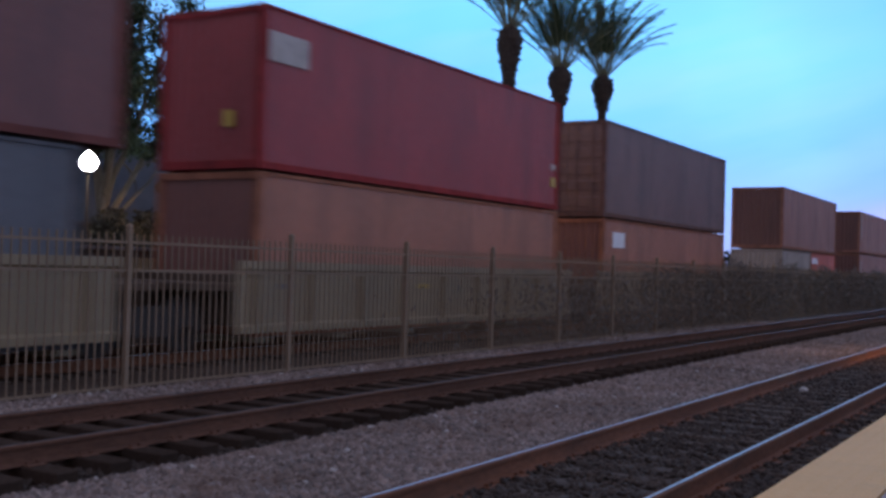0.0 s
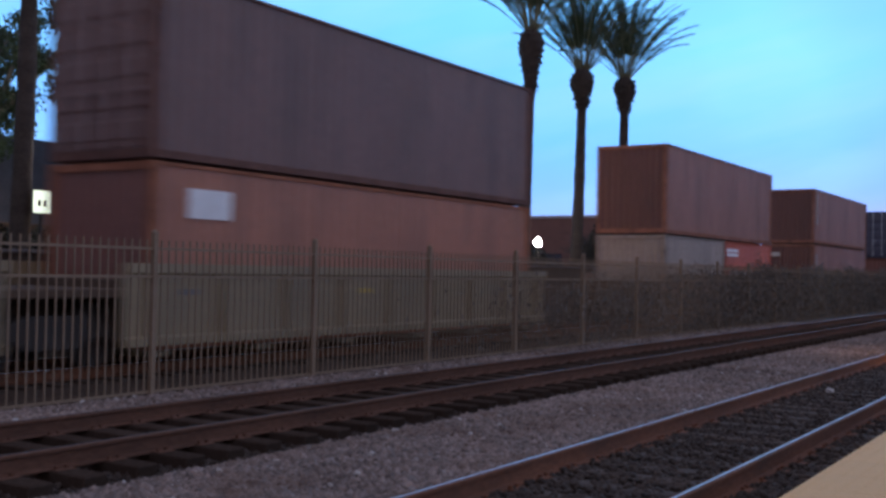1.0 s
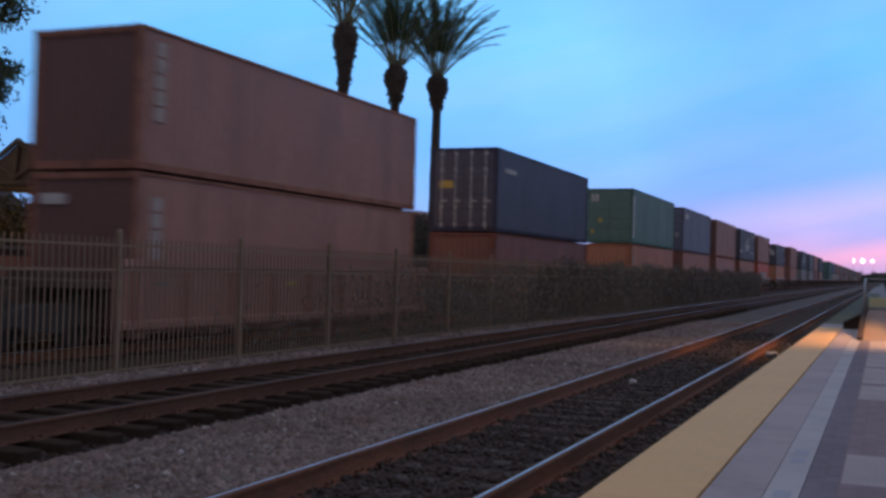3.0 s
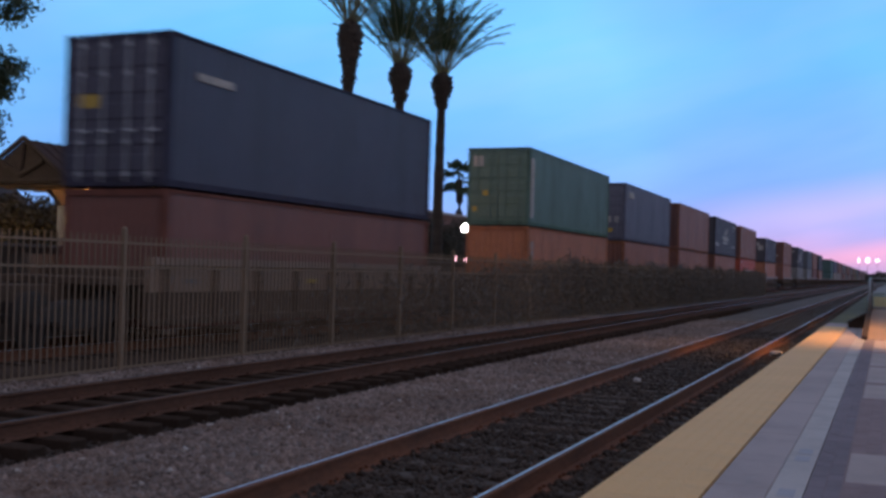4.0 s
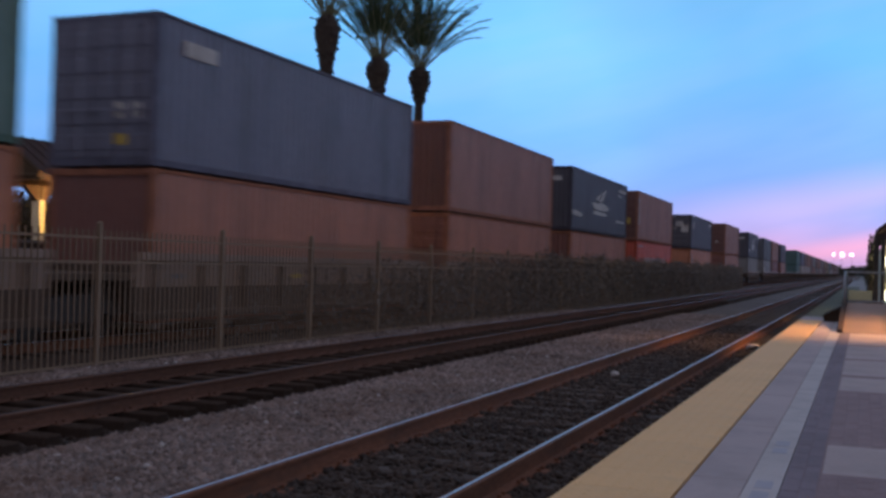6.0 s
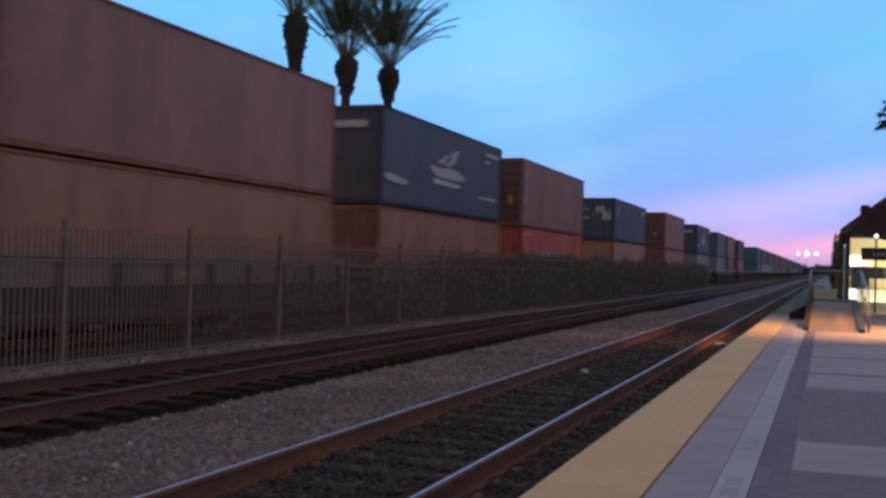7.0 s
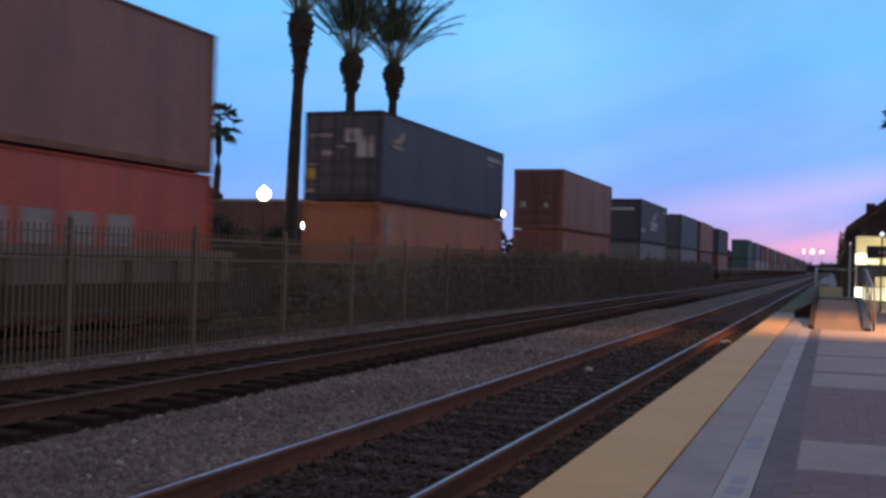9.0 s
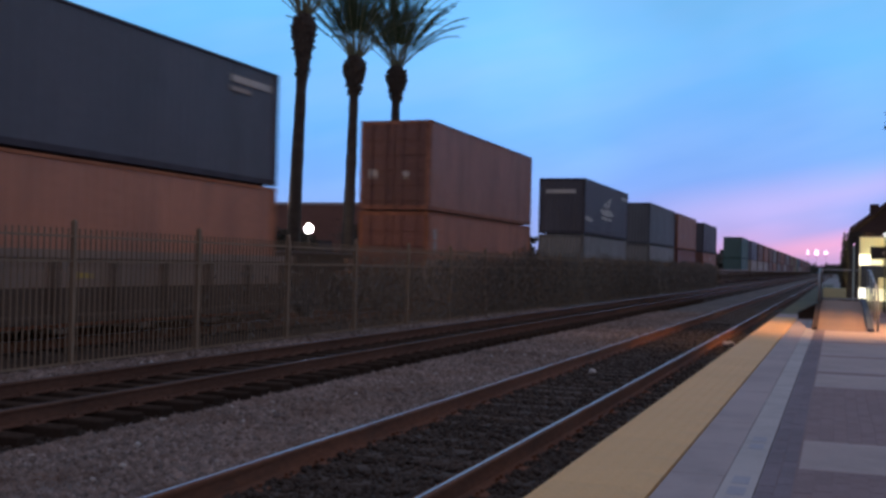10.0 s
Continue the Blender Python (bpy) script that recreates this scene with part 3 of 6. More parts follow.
def container(y0, z, h, colour, label, length=12.192, doors=False, marks=(), end_marks=(), shapes=(), mark=None):
    """A shipping container whose near end stands at y0 at the start. Marks: y and z from the near lower corner."""
    ms, p = container_meshes(length, h), PAINT[colour]
    # brown and oxide ends get darker paint, putting their shade into the colour
    pe = PAINT["brown_end_shade"] if colour == "brown" else PAINT["deep_red"] if colour == "oxide" else p
    c = thing("shipping_container", pose(TRACK_TRAIN, y0 + length / 2, z), label, "container", "containers on the train")
    part("frame", ms["frame"], DULLED[colour], c, "darkened matt edge rails")
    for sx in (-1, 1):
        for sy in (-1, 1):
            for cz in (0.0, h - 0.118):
                part("corner_casting", ms["casting"], DULLED[colour], c, at=pose(sx * 1.141, sy * (length / 2 - 0.086), cz))
    for s in (1, -1):
        part("side_panel", ms["side"], p, c, at=pose(s * 1.199, 0, 0, 0, 0, 0 if s > 0 else 180))
    part("roof", ms["roof"], p, c)
    part("underside", ms["floor"], M_dark_iron, c)
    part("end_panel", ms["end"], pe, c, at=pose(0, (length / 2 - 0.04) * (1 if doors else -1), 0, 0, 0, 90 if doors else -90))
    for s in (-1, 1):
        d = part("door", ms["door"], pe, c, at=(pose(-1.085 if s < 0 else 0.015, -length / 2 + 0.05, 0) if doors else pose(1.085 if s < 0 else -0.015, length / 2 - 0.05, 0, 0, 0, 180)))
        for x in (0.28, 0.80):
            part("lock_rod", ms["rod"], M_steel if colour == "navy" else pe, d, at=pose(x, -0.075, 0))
    for ya, yb, za, zb, mk in marks:
        b = bmesh.new()
        box(b, 1.19, 1.222, ya - length / 2, yb - length / 2, za, zb)
        part("marking", b, mk, c, "plain painted marking")
    for outline in shapes:
        b = bmesh.new()
        lo = [b.verts.new((1.19, ya - length / 2, za)) for ya, za in outline]
        hi = [b.verts.new((1.222, ya - length / 2, za)) for ya, za in outline]
        b.faces.new(hi)
        b.faces.new(lo[::-1])
        for i in range(len(lo)):
            b.faces.new((lo[i], lo[(i + 1) % len(lo)], hi[(i + 1) % len(lo)], hi[i]))
        part("marking", b, mark or M_white_mark, c, "plain white painted emblem")
    for xa, xb, za, zb, mk in end_marks:
        b = bmesh.new()
        box(b, xa, xb, -length / 2 - 0.008, -length / 2 + 0.02, za, zb)
        part("marking", b, mk, c, "plain painted marking")
    MOVERS.append(c)
    return c


# lower webs and wagon ends, a darker brown than the sills
M_web = mat("dark_brown_steel", (0.11, 0.078, 0.058), rough=0.9, var=0.35, grain=20, big=1.0, bump=0.2, dirt=(0.12, 0.075, 0.05), spec=0.15)
CAR_MESHES = {}
WHEELSETS = []


def car_meshes():
    if CAR_MESHES:
        return CAR_MESHES
    o, base = CAR_MESHES, PAINT["rust"]
    bm = bmesh.new()
    extrude_y(bm, [(0.0, 0.905), (0.03, 0.905), (0.03, 1.34), (0.12, 1.40), (0.12, 1.54), (0.0, 1.54)], -6.7, 6.7)
    o["sill"] = mesh_of("side_sill", bm, base)
    bm = bmesh.new()
    extrude_y(bm, [(0.0, 0.30), (0.09, 0.30), (0.09, 0.42), (0.03, 0.46), (0.03, 0.90), (0.0, 0.90)], -6.7, 6.7)
    o["web"] = mesh_of("lower_web", bm, base)
    bm = bmesh.new()
    box(bm, 0.031, 0.11, -0.045, 0.045, 0.43, 1.39)
    o["rib"] = mesh_of("rib", bm, base)
    bm = bmesh.new()
    box(bm, -1.24, 1.24, -0.18, 0.18, 0.12, 0.207)
    o["cross"] = mesh_of("floor_beam", bm, base)
    bm = bmesh.new()
    box(bm, 0.028, 0.036, -0.22, 0.22, 1.06, 1.15)
    o["reflector"] = mesh_of("reflector", bm, M_stripe)
    bm = bmesh.new()
    box(bm, -1.30, 1.30, 6.35, 6.55, 0.42, 1.30, bevel=0.02)
    o["bulkhead"] = mesh_of("bulkhead", bm, base)
    bm = bmesh.new()
    box(bm, -1.25, 1.25, 6.5, 7.68, 1.02, 1.16, bevel=0.02)
    o["end_platform"] = mesh_of("end_platform", bm, base)
    bm = bmesh.new()
    box(bm, -0.28, 0.28, 6.5, 9.2, 0.72, 1.02, bevel=0.02)
    o["centre_sill"] = mesh_of("centre_sill", bm, base)
    bm = bmesh.new()
    for s in (-1, 1):
        extrude_prof = [(-1.15, 0.42), (-0.95, 0.62), (-0.45, 0.78), (0.45, 0.78), (0.95, 0.62), (1.15, 0.42), (1.05, 0.34), (0.75, 0.46), (0.42, 0.30), (-0.42, 0.30), (-0.75, 0.46), (-1.05, 0.34)]
        a = [bm.verts.new((s * 0.98 - 0.07, y, z)) for y, z in extrude_prof]
        b = [bm.verts.new((s * 0.98 + 0.07, y, z)) for y, z in extrude_prof]
        k = len(a)
        for i in range(k):
            bm.faces.new((a[i], a[(i + 1) % k], b[(i + 1) % k], b[i]))
        bm.faces.new(a[::-1])
        bm.faces.new(b)
    box(bm, -0.95, 0.95, -0.22, 0.22, 0.40, 0.72, bevel=0.02)
    o["truck"] = mesh_of("truck_frame", bm, M_dark_iron)
    bm = bmesh.new()
    for s in (-1, 1):
        m = Matrix.Translation((s * 0.76, 0, 0)) @ Matrix.Rotation(radians(90), 4, "Y")
        bmesh.ops.create_cone(bm, cap_ends=True, segments=20, radius1=0.457, radius2=0.457, depth=0.11, matrix=m)
        m2 = Matrix.Translation((s * 0.715, 0, 0)) @ Matrix.Rotation(radians(90), 4, "Y")
        bmesh.ops.create_cone(bm, cap_ends=True, segments=20, radius1=0.485, radius2=0.485, depth=0.03, matrix=m2)
        for k in range(4):
            a = k * math.pi / 2
            box(bm, s * 0.82 - 0.012, s * 0.82 + 0.012, 0.28 * math.cos(a) - 0.05, 0.28 * math.cos(a) + 0.05, 0.28 * math.sin(a) - 0.05, 0.28 * math.sin(a) + 0.05)
    m = Matrix.Rotation(radians(90), 4, "Y")
    bmesh.ops.create_cone(bm, cap_ends=True, segments=12, radius1=0.085, radius2=0.085, depth=1.9, matrix=m)
    o["wheelset"] = mesh_of("wheelset", bm, M_dark_iron)
    return o


def well_car(y0, colour, front, spin):
    """A well car whose load starts at y0. front: it has a truck of its own at the leading end too."""
    ms, p = car_meshes(), PAINT[colour]
    word = "tan" if colour == "tan" else "rust-brown"
    c = thing("well_car", pose(TRACK_TRAIN, y0 + 6.096, 0), word + " steel well wagon with deep side sills and low floor", "railway wagon", "wagons of the train")
    for s in (1, -1):
        sill = part("side_sill", ms["sill"], p, c, at=pose(s * 1.30, 0, 0, 0, 0, 0 if s > 0 else 180))
        part("lower_web", ms["web"], p if colour in ("tan", "brown") else M_web, sill)
        for k in range(9):
            part("rib", ms["rib"], p if colour in ("tan", "brown") else M_web, sill, at=pose(0, -6.2 + k * 1.55, 0))
        for k, yy in enumerate((-5.4, -0.8, 4.6)):
            part("reflector", ms["reflector"], M_yellow_mark if k % 2 else M_kerb, sill, "small reflective strip", at=pose(0, yy, 0))
    for k in range(6):
        part("floor_beam", ms["cross"], p, c, at=pose(0, -5.9 + k * 2.36, 0))
    for turn in (0, 180):
        for piece in ("bulkhead", "end_platform", "centre_sill"):
            part(piece, ms[piece], M_web, c, at=pose(0, 0, 0, 0, 0, turn))
    for yt in ((7.72, -7.95) if front else (7.72,)):
        part("truck_frame", ms["truck"], M_dark_iron, c, "dark iron side frames", at=pose(0, yt, 0))
        for dy in (-0.89, 0.89):
            w = part("wheelset", ms["wheelset"], M_dark_iron, c, "dark steel wheels on an axle", at=pose(0, yt + dy, 0.457))
            if spin:
                WHEELSETS.append((w, yt + dy))
    MOVERS.append(c)
    return c


FLOOR, HI, LO, GAP = 0.215, 2.896, 2.591, 0.045
W, YM = M_white_mark, M_yellow_mark
bars = lambda y, z0, z1, n: [(y, y + 0.30, z0 + (z1 - z0) * k / n, z0 + (z1 - z0) * (k + 0.86) / n, M_dull_mark) for k in range(n)]
NAMES = {"steel": "dark blue-grey", "taupe": "grey-brown", "red": "bright red", "maroon": "dark maroon", "brown": "faded brown", "oxide": "orange-brown", "russet": "dusty orange-brown", "orange": "orange-red", "grey": "grey", "pale": "pale grey", "slate": "slate blue", "navy": "dark navy blue", "ink": "dark blue-grey", "green": "dull green", "teal": "dark teal", "deep_red": "dull red-brown", "tan": "haze-toned tan"}


def stack(y0, upper, lower, car="rust", tall=True, low_tall=True, shapes=(), front=False, up=(), up_end=(), low=(), low_end=(), doors=False, low_doors=False, spin=True, mark=None):
    """A wagon with a lower and an upper container."""
    well_car(y0, car, front, spin)
    h2 = HI if tall else LO
    h1 = HI if low_tall else LO
    container(y0, FLOOR, h1, lower, NAMES[lower] + " corrugated steel shipping container sunk in a well wagon", doors=low_doors, marks=low, end_marks=low_end)
    container(y0, FLOOR + h1 + GAP, h2, upper, NAMES[upper] + " corrugated steel shipping container stacked on another", doors=doors, marks=up, end_marks=up_end, shapes=shapes, mark=mark)


well_car(-1.84, "tan", False, True)
container(-1.84, FLOOR, HI, "steel", "dark blue-grey corrugated steel shipping container sunk in a well wagon")
container(-2.60, FLOOR + HI + GAP, HI, "maroon", "long dark maroon corrugated steel shipping container stacked on another", length=13.716)
stack(14.15, "red", "oxide", "tan", up=[(0.2, 1.3, 1.92, 2.45, W), (11.75, 11.98, 0.6, 0.85, YM), (11.75, 11.95, 1.05, 1.2, W)], up_end=[(0.35, 0.6, 0.75, 1.05, YM)])
stack(29.55, "taupe", "oxide", "tan", low=[(0.75, 1.70, 2.05, 2.52, M_placard)], doors=True)
# an upper container on two short ones
well_car(51.08, "rust", True, True)
container(51.08, FLOOR, LO, "pale", "pale grey short shipping container sunk in a well wagon", length=6.058, marks=[(2.4, 5.5, 1.25, 1.6, W)])
container(51.08 + 6.134, FLOOR, LO, "brick", "brick-red short shipping container with a white label", length=6.058, marks=[(0.2, 1.5, 2.04, 2.16, M_placard), (0.2, 1.5, 2.2, 2.32, M_placard), (0.6, 5.2, 1.26, 1.5, W)])
container(51.08, FLOOR + LO + GAP, HI, "brown", "faded brown corrugated steel shipping container stacked on two short ones")
stack(70.53, "brown", "brown", "brown", tall=False, front=True, up=bars(0.45, 0.9, 2.4, 5), low=bars(0.45, 1.0, 2.5, 5), low_end=[(-0.95, -0.35, 2.3, 2.5, W)])
stack(89.60, "navy", "deep_red", low_tall=False, front=True, doors=True, up=[(0.9, 2.1, 2.1, 2.25, W)], up_end=[(-0.9, -0.4, 1.5, 1.75, YM)])
stack(111.05, "green", "russet", front=True, doors=True, up=[(0.25, 0.6, 0.3, 2.5, W)], up_end=[(-1.0, -0.6, 2.2, 2.6, W), (-1.0, -0.8, 0.5, 0.7, YM), (-0.6, -0.4, 1.1, 1.3, YM)], low=bars(0.4, 1.4, 2.4, 3))
stack(126.65, "slate", "oxide", doors=True, up=[(0.9, 2.0, 2.2, 2.5, W)], up_end=[(0.3, 0.5, 0.9, 1.2, W), (0.7, 0.9, 0.9, 1.2, W), (0.3, 0.6, 0.4, 0.6, YM)])
stack(141.87, "brown", "oxide", low_doors=True)
EMBLEM = [
    [(4.0, 1.46), (4.5, 1.53), (5.1, 1.47), (5.8, 1.57), (6.87, 1.53), (7.44, 1.42), (7.70, 1.25), (6.78, 1.19), (5.5, 1.18), (4.53, 1.21)],
    [(4.82, 1.60), (5.25, 1.86), (6.3, 2.10), (7.06, 2.30), (6.42, 2.05), (5.78, 1.93), (5.45, 1.72)],
    [(5.45, 1.64), (5.45, 1.72), (5.95, 1.76), (6.25, 1.92), (6.42, 2.05), (7.06, 2.30), (6.74, 2.0), (6.34, 1.69), (5.91, 1.61)],
    [(4.35, 1.11), (4.85, 1.12), (6.36, 1.09), (7.34, 1.05), (6.91, 0.93), (5.68, 0.93), (4.39, 0.94)],
    [(0.33, 0.93), (0.65, 0.95), (1.25, 0.92), (1.87, 0.85), (2.25, 0.78), (1.83, 0.69), (1.14, 0.69), (0.34, 0.76)],
]
stack(157.20, "ink", "oxide", shapes=EMBLEM, up=[(10.0, 11.9, 2.40, 2.54, W), (10.0, 10.55, 2.13, 2.24, W), (9.45, 11.4, 0.74, 0.85, W)], up_end=[(-0.75, 0.75, 2.25, 2.45, W)])
stack(172.55, "brown", "orange", doors=True, up_end=[(0.60, 0.80, 0.95, 1.30, YM), (-0.75, -0.35, 1.10, 1.24, YM)], up=bars(0.35, 0.9, 2.5, 4), low=[(2.29 + 1.08 * k, 3.03 + 1.08 * k, 1.35, 1.93, M_dull_mark) for k in range(7)] + [(0.18, 1.78, 2.56, 2.65, M_dull_mark)])
WING = [
    [(0.57, 1.74), (1.08, 1.83), (1.80, 2.17), (1.82, 2.0), (1.46, 1.73), (1.10, 1.76)],
    [(0.64, 1.66), (1.12, 1.70), (1.71, 1.68), (1.60, 1.57), (1.05, 1.58)],
]
stack(193.55, "ink", "russet", front=True, tall=False, doors=True, shapes=WING, mark=M_dull_mark, up=[(10.1, 11.85, 2.12, 2.27, W), (10.1, 10.9, 1.92, 2.02, M_dull_mark)], up_end=[(-1.06, -0.32, 1.84, 1.93, M_dull_mark), (0.08, 0.60, 1.68, 2.07, W), (0.60, 1.0, 1.68, 1.86, M_dull_mark), (0.47, 1.0, 1.24, 1.68, W), (-0.64, -0.33, 1.30, 1.45, M_dull_mark), (-0.2, 0.12, 1.52, 1.58, M_dull_mark), (-1.1, -0.74, 1.0, 1.07, M_dull_mark), (-1.1, -0.83, 0.60, 0.93, YM), (-1.1, -0.82, 0.22, 0.31, M_dull_mark)], low=bars(0.55, 1.4, 2.56, 4))
stack(215.65, "brown", "oxide", front=True, doors=True, low_doors=True, up_end=[(-0.9, -0.6, 1.0, 1.3, W), (0.3, 0.5, 1.0, 1.25, W)], low=bars(0.5, 1.6, 2.4, 2))
stack(238.16, "ink", "grey", front=True, up=[(10.2, 11.9, 2.38, 2.56, W)], shapes=EMBLEM, up_end=[(-0.85, 0.75, 2.1, 2.3, W)])
stack(258.9, "steel", "grey", front=True, low=[(0.7, 2.0, 1.2, 2.0, W)])
stack(273.06, "brown", "deep_red")
stack(291.18, "ink", "brown", low=[(6, 6.6, 2.2, 2.5, W)], spin=False)
well_car(307.0, "rust", False, False)
well_car(321.4, "rust", False, False)
y = 336.35
# muted far paints put the distant haze and warm glow into the colour
FAR = [("teal", "teal"), ("slate", "pale"), ("taupe", "pale"), ("brown", "pale"), ("taupe", "taupe"), ("grey", "brown"), ("taupe", "grey"), ("brown", "taupe"), ("taupe", "pale"), ("grey", "taupe"), ("taupe", "taupe"), ("tan", "taupe"), ("taupe", "tan"), ("tan", "tan")]
for k in range(26):
    u, lw = FAR[k % len(FAR)]
    stack(y, u, lw, spin=False)
    y += 15.4 if k % 5 else 18.8

# ---- palms, trees and what stands behind the train ----
M_bark = mat("palm_bark", (0.065, 0.05, 0.04), rough=0.95, var=0.4, grain=12, big=2.0, bump=0.8, bump_dist=0.03, stretch=(1, 1, 2))
M_frond = mat("palm_frond", (0.055, 0.085, 0.035), rough=0.6, var=0.3, grain=6, big=0.8, bump=0.0, random_value=0.3)
M_rachis = mat("palm_stalk", (0.24, 0.23, 0.13), rough=0.6, var=0.2, grain=8, bump=0.0)
M_leaf = mat("tree_leaf", (0.05, 0.075, 0.03), rough=0.6, var=0.3, grain=6, bump=0.0, random_value=0.4)
M_trunk = mat("pale_bark", (0.18, 0.155, 0.115), rough=0.9, var=0.3, grain=14, big=1.5, bump=0.5)
M_shrub = mat("shrub_leaf", (0.052, 0.05, 0.036), rough=0.7, var=0.3, grain=6, bump=0.0, random_value=0.4)


def fronds(seed, count, e0, e1, length, spread):
    """Feather fronds rising from a neck: leaflets, and the line and thickness of the stalk."""
    rng = random.Random(seed)
    out = []
    for i in range(count):
        lv, lf = [], []
        az = 2 * math.pi * (i * 0.381966) + rng.uniform(-0.15, 0.15)
        el = radians(e0 + (e1 - e0) * ((i + 0.5) / count) ** 0.8 + rng.uniform(-4, 4))
        ln = length * rng.uniform(0.88, 1.08)
        h = Vector((math.cos(az), math.sin(az), 0))
        p, pts = Vector((0.12 * h.x, 0.12 * h.y, 0.0)), []
        n = 16
        for k in range(n + 1):
            pts.append(p.copy())
            s = k / n
            e = el - spread * s * s
            p = p + (h * math.cos(e) + Vector((0, 0, math.sin(e)))) * (ln / n)
        out.append((lv, lf, pts, rng.uniform(0.022, 0.03)))
        side = Vector((-h.y, h.x, 0))
        for k in range(5, n + 1):
            for sub in (0.0, 0.25, 0.5, 0.75):
                if k == n and sub:
                    continue
                q = pts[k].lerp(pts[min(k + 1, n)], sub)
                d = (pts[min(k + 1, n)] - pts[k - 1]).normalized()
                s = (k + sub) / n
                ll = 0.42 * math.sin(math.pi * min(1, s * 0.80 + 0.12)) + 0.10
                for sg in (-1, 1):
                    tip = q + (side * sg * 0.60 + d * 0.78 + Vector((0, 0, rng.uniform(-0.30, 0.12)))).normalized() * ll
                    mid = q.lerp(tip, 0.45) + Vector((0, 0, 0.02))
                    wv = d * 0.026
                    b = len(lv)
                    lv += [tuple(q - wv), tuple(q + wv), tuple(mid + wv), tuple(tip), tuple(mid - wv)]
                    lf.append((b, b + 1, b + 2, b + 3, b + 4))
    return out


def date_palm(x, y, bulb_z, seed, lean=0.0, drop=1.0, slim=1.0):
    e = thing("date_palm", pose(x, y, -0.42), "tall date palm with a rough dark trunk and arching fronds", "palm tree", "row of tall palms")
    rng = random.Random(seed)
    top = bulb_z + 0.42
    bm = bmesh.new()
    pts, rad = [], []
    n = 30
    for k in range(n + 1):
        s = k / n
        pts.append((lean * (s - 1), 0.12 * math.sin(s * 3 + seed) * (1 - s), (top - 1.0) * s))
        rad.append(slim * (0.35 - 0.11 * s + 0.06 * (1 - s) ** 6) * rng.uniform(0.95, 1.06))
    tube(bm, pts, rad, 14)
    part("trunk", bm, M_bark, e, "rough grey-brown trunk", smooth=True)
    # the swollen head of old leaf bases
    bm = bmesh.new()
    hz = [-1.5 * drop, -1.1 * drop, -0.65 * drop, -0.25, 0.1, 0.4, 0.65, 0.85]
    hr = [0.24, 0.31, 0.42, 0.57, 0.60, 0.50, 0.32, 0.18]
    tube(bm, [(0, 0, top + d) for d in hz], hr, 16)
    for k in range(150):
        a, z = rng.uniform(0, 6.283), rng.uniform(hz[0] * 0.9, 0.55)
        r = float(np.interp(z, hz, hr))
        c = Vector((r * math.cos(a), r * math.sin(a), top + z))
        o = Vector((math.cos(a), math.sin(a), -0.35 if z < -0.6 else 0.9)).normalized()
        tube(bm, [c - o * 0.05, c + o * rng.uniform(0.06, 0.15)], [0.07, 0.03], 5)
    part("leaf_base_head", bm, M_bark, e, "swollen head of dark trimmed leaf bases")
    for lv, lf, pts, r in fronds(seed, 50, 38, 86, 5.2, 0.78):
        up = Vector((0, 0, top + 0.45))
        fr = part("frond", from_arrays("frond", [tuple(Vector(q) + up) for q in lv], lf, M_frond), M_frond, e, "green feather frond")
        bm = bmesh.new()
        tube(bm, [p + up for p in pts[::2]], [r * (1 - 0.75 * k / 8) + 0.004 for k in range(9)], 5, caps=False)
        part("stalk", bm, M_rachis, fr, "pale frond stalk")
    return e


date_palm(-24.0, 45.4, 12.47, 3, lean=0.3, drop=1.7)
date_palm(-24.0, 51.2, 11.55, 5, lean=0.2)
date_palm(-24.0, 56.9, 12.05, 8, lean=0.1)
date_palm(-24.2, 17.66, 13.2, 11, slim=0.8)


def fan_palm(x, y, h, seed, size=1.0):
    e = thing("fan_palm", pose(x, y, -0.42), "slender fan palm dark against the dusk sky", "palm tree", "distant fan palms")
    rng = random.Random(seed)
    bm = bmesh.new()
    tube(bm, [(0.1 * math.sin(k), 0, h * k / 10) for k in range(11)], [0.42 - 0.008 * k for k in range(11)], 10)
    part("trunk", bm, M_bark, e, smooth=True)
    v, f = [], []
    for i in range(25):
        az = i * 2.39996
        el = radians(-42 + 122 * ((i * 7) % 25) / 24 + rng.uniform(-6, 6))
        d = Vector((math.cos(az) * math.cos(el), math.sin(az) * math.cos(el), math.sin(el)))
        c = Vector((0, 0, h)) + d * rng.uniform(1.05, 1.35) * size
        sd = d.cross(Vector((0, 0, 1))).normalized()
        up = sd.cross(d)
        b = len(v)
        v += [(0, 0, h), tuple(Vector((0, 0, h)) + sd * 0.05), tuple(c + sd * 0.03), tuple(c - sd * 0.03)]
        f.append((b, b + 1, b + 2, b + 3))
        for k in range(13):
            a = radians(-80 + 160 * k / 12)
            t = (d * math.cos(a) + sd * math.sin(a)).normalized()
            tip = c + t * 0.92 * size * rng.uniform(0.85, 1.1) + Vector((0, 0, -0.34 - 0.1 * abs(math.sin(a)))) * size
            w = t.cross(up).normalized() * 0.10 * size
            m = c.lerp(tip, 0.55) + Vector((0, 0, 0.12))
            b = len(v)
            v += [tuple(c), tuple(m + w), tuple(tip), tuple(m - w)]
            f.append((b, b + 1, b + 2, b + 3))
    part("crown", from_arrays("crown", v, f, M_frond), M_frond, e, "crown of stiff fan leaves")
    return e


fan_palm(-63.0, 90.0, 14.9, 1, 1.25)
fan_palm(-63.0, 93.8, 15.3, 2, 1.25)
fan_palm(-63.0, 101.0, 16.2, 4, 1.35)
fan_palm(-40.0, 100.0, 10.8, 9, 1.2)
fan_palm(5.0, 90.0, 14.2, 6, 1.0)


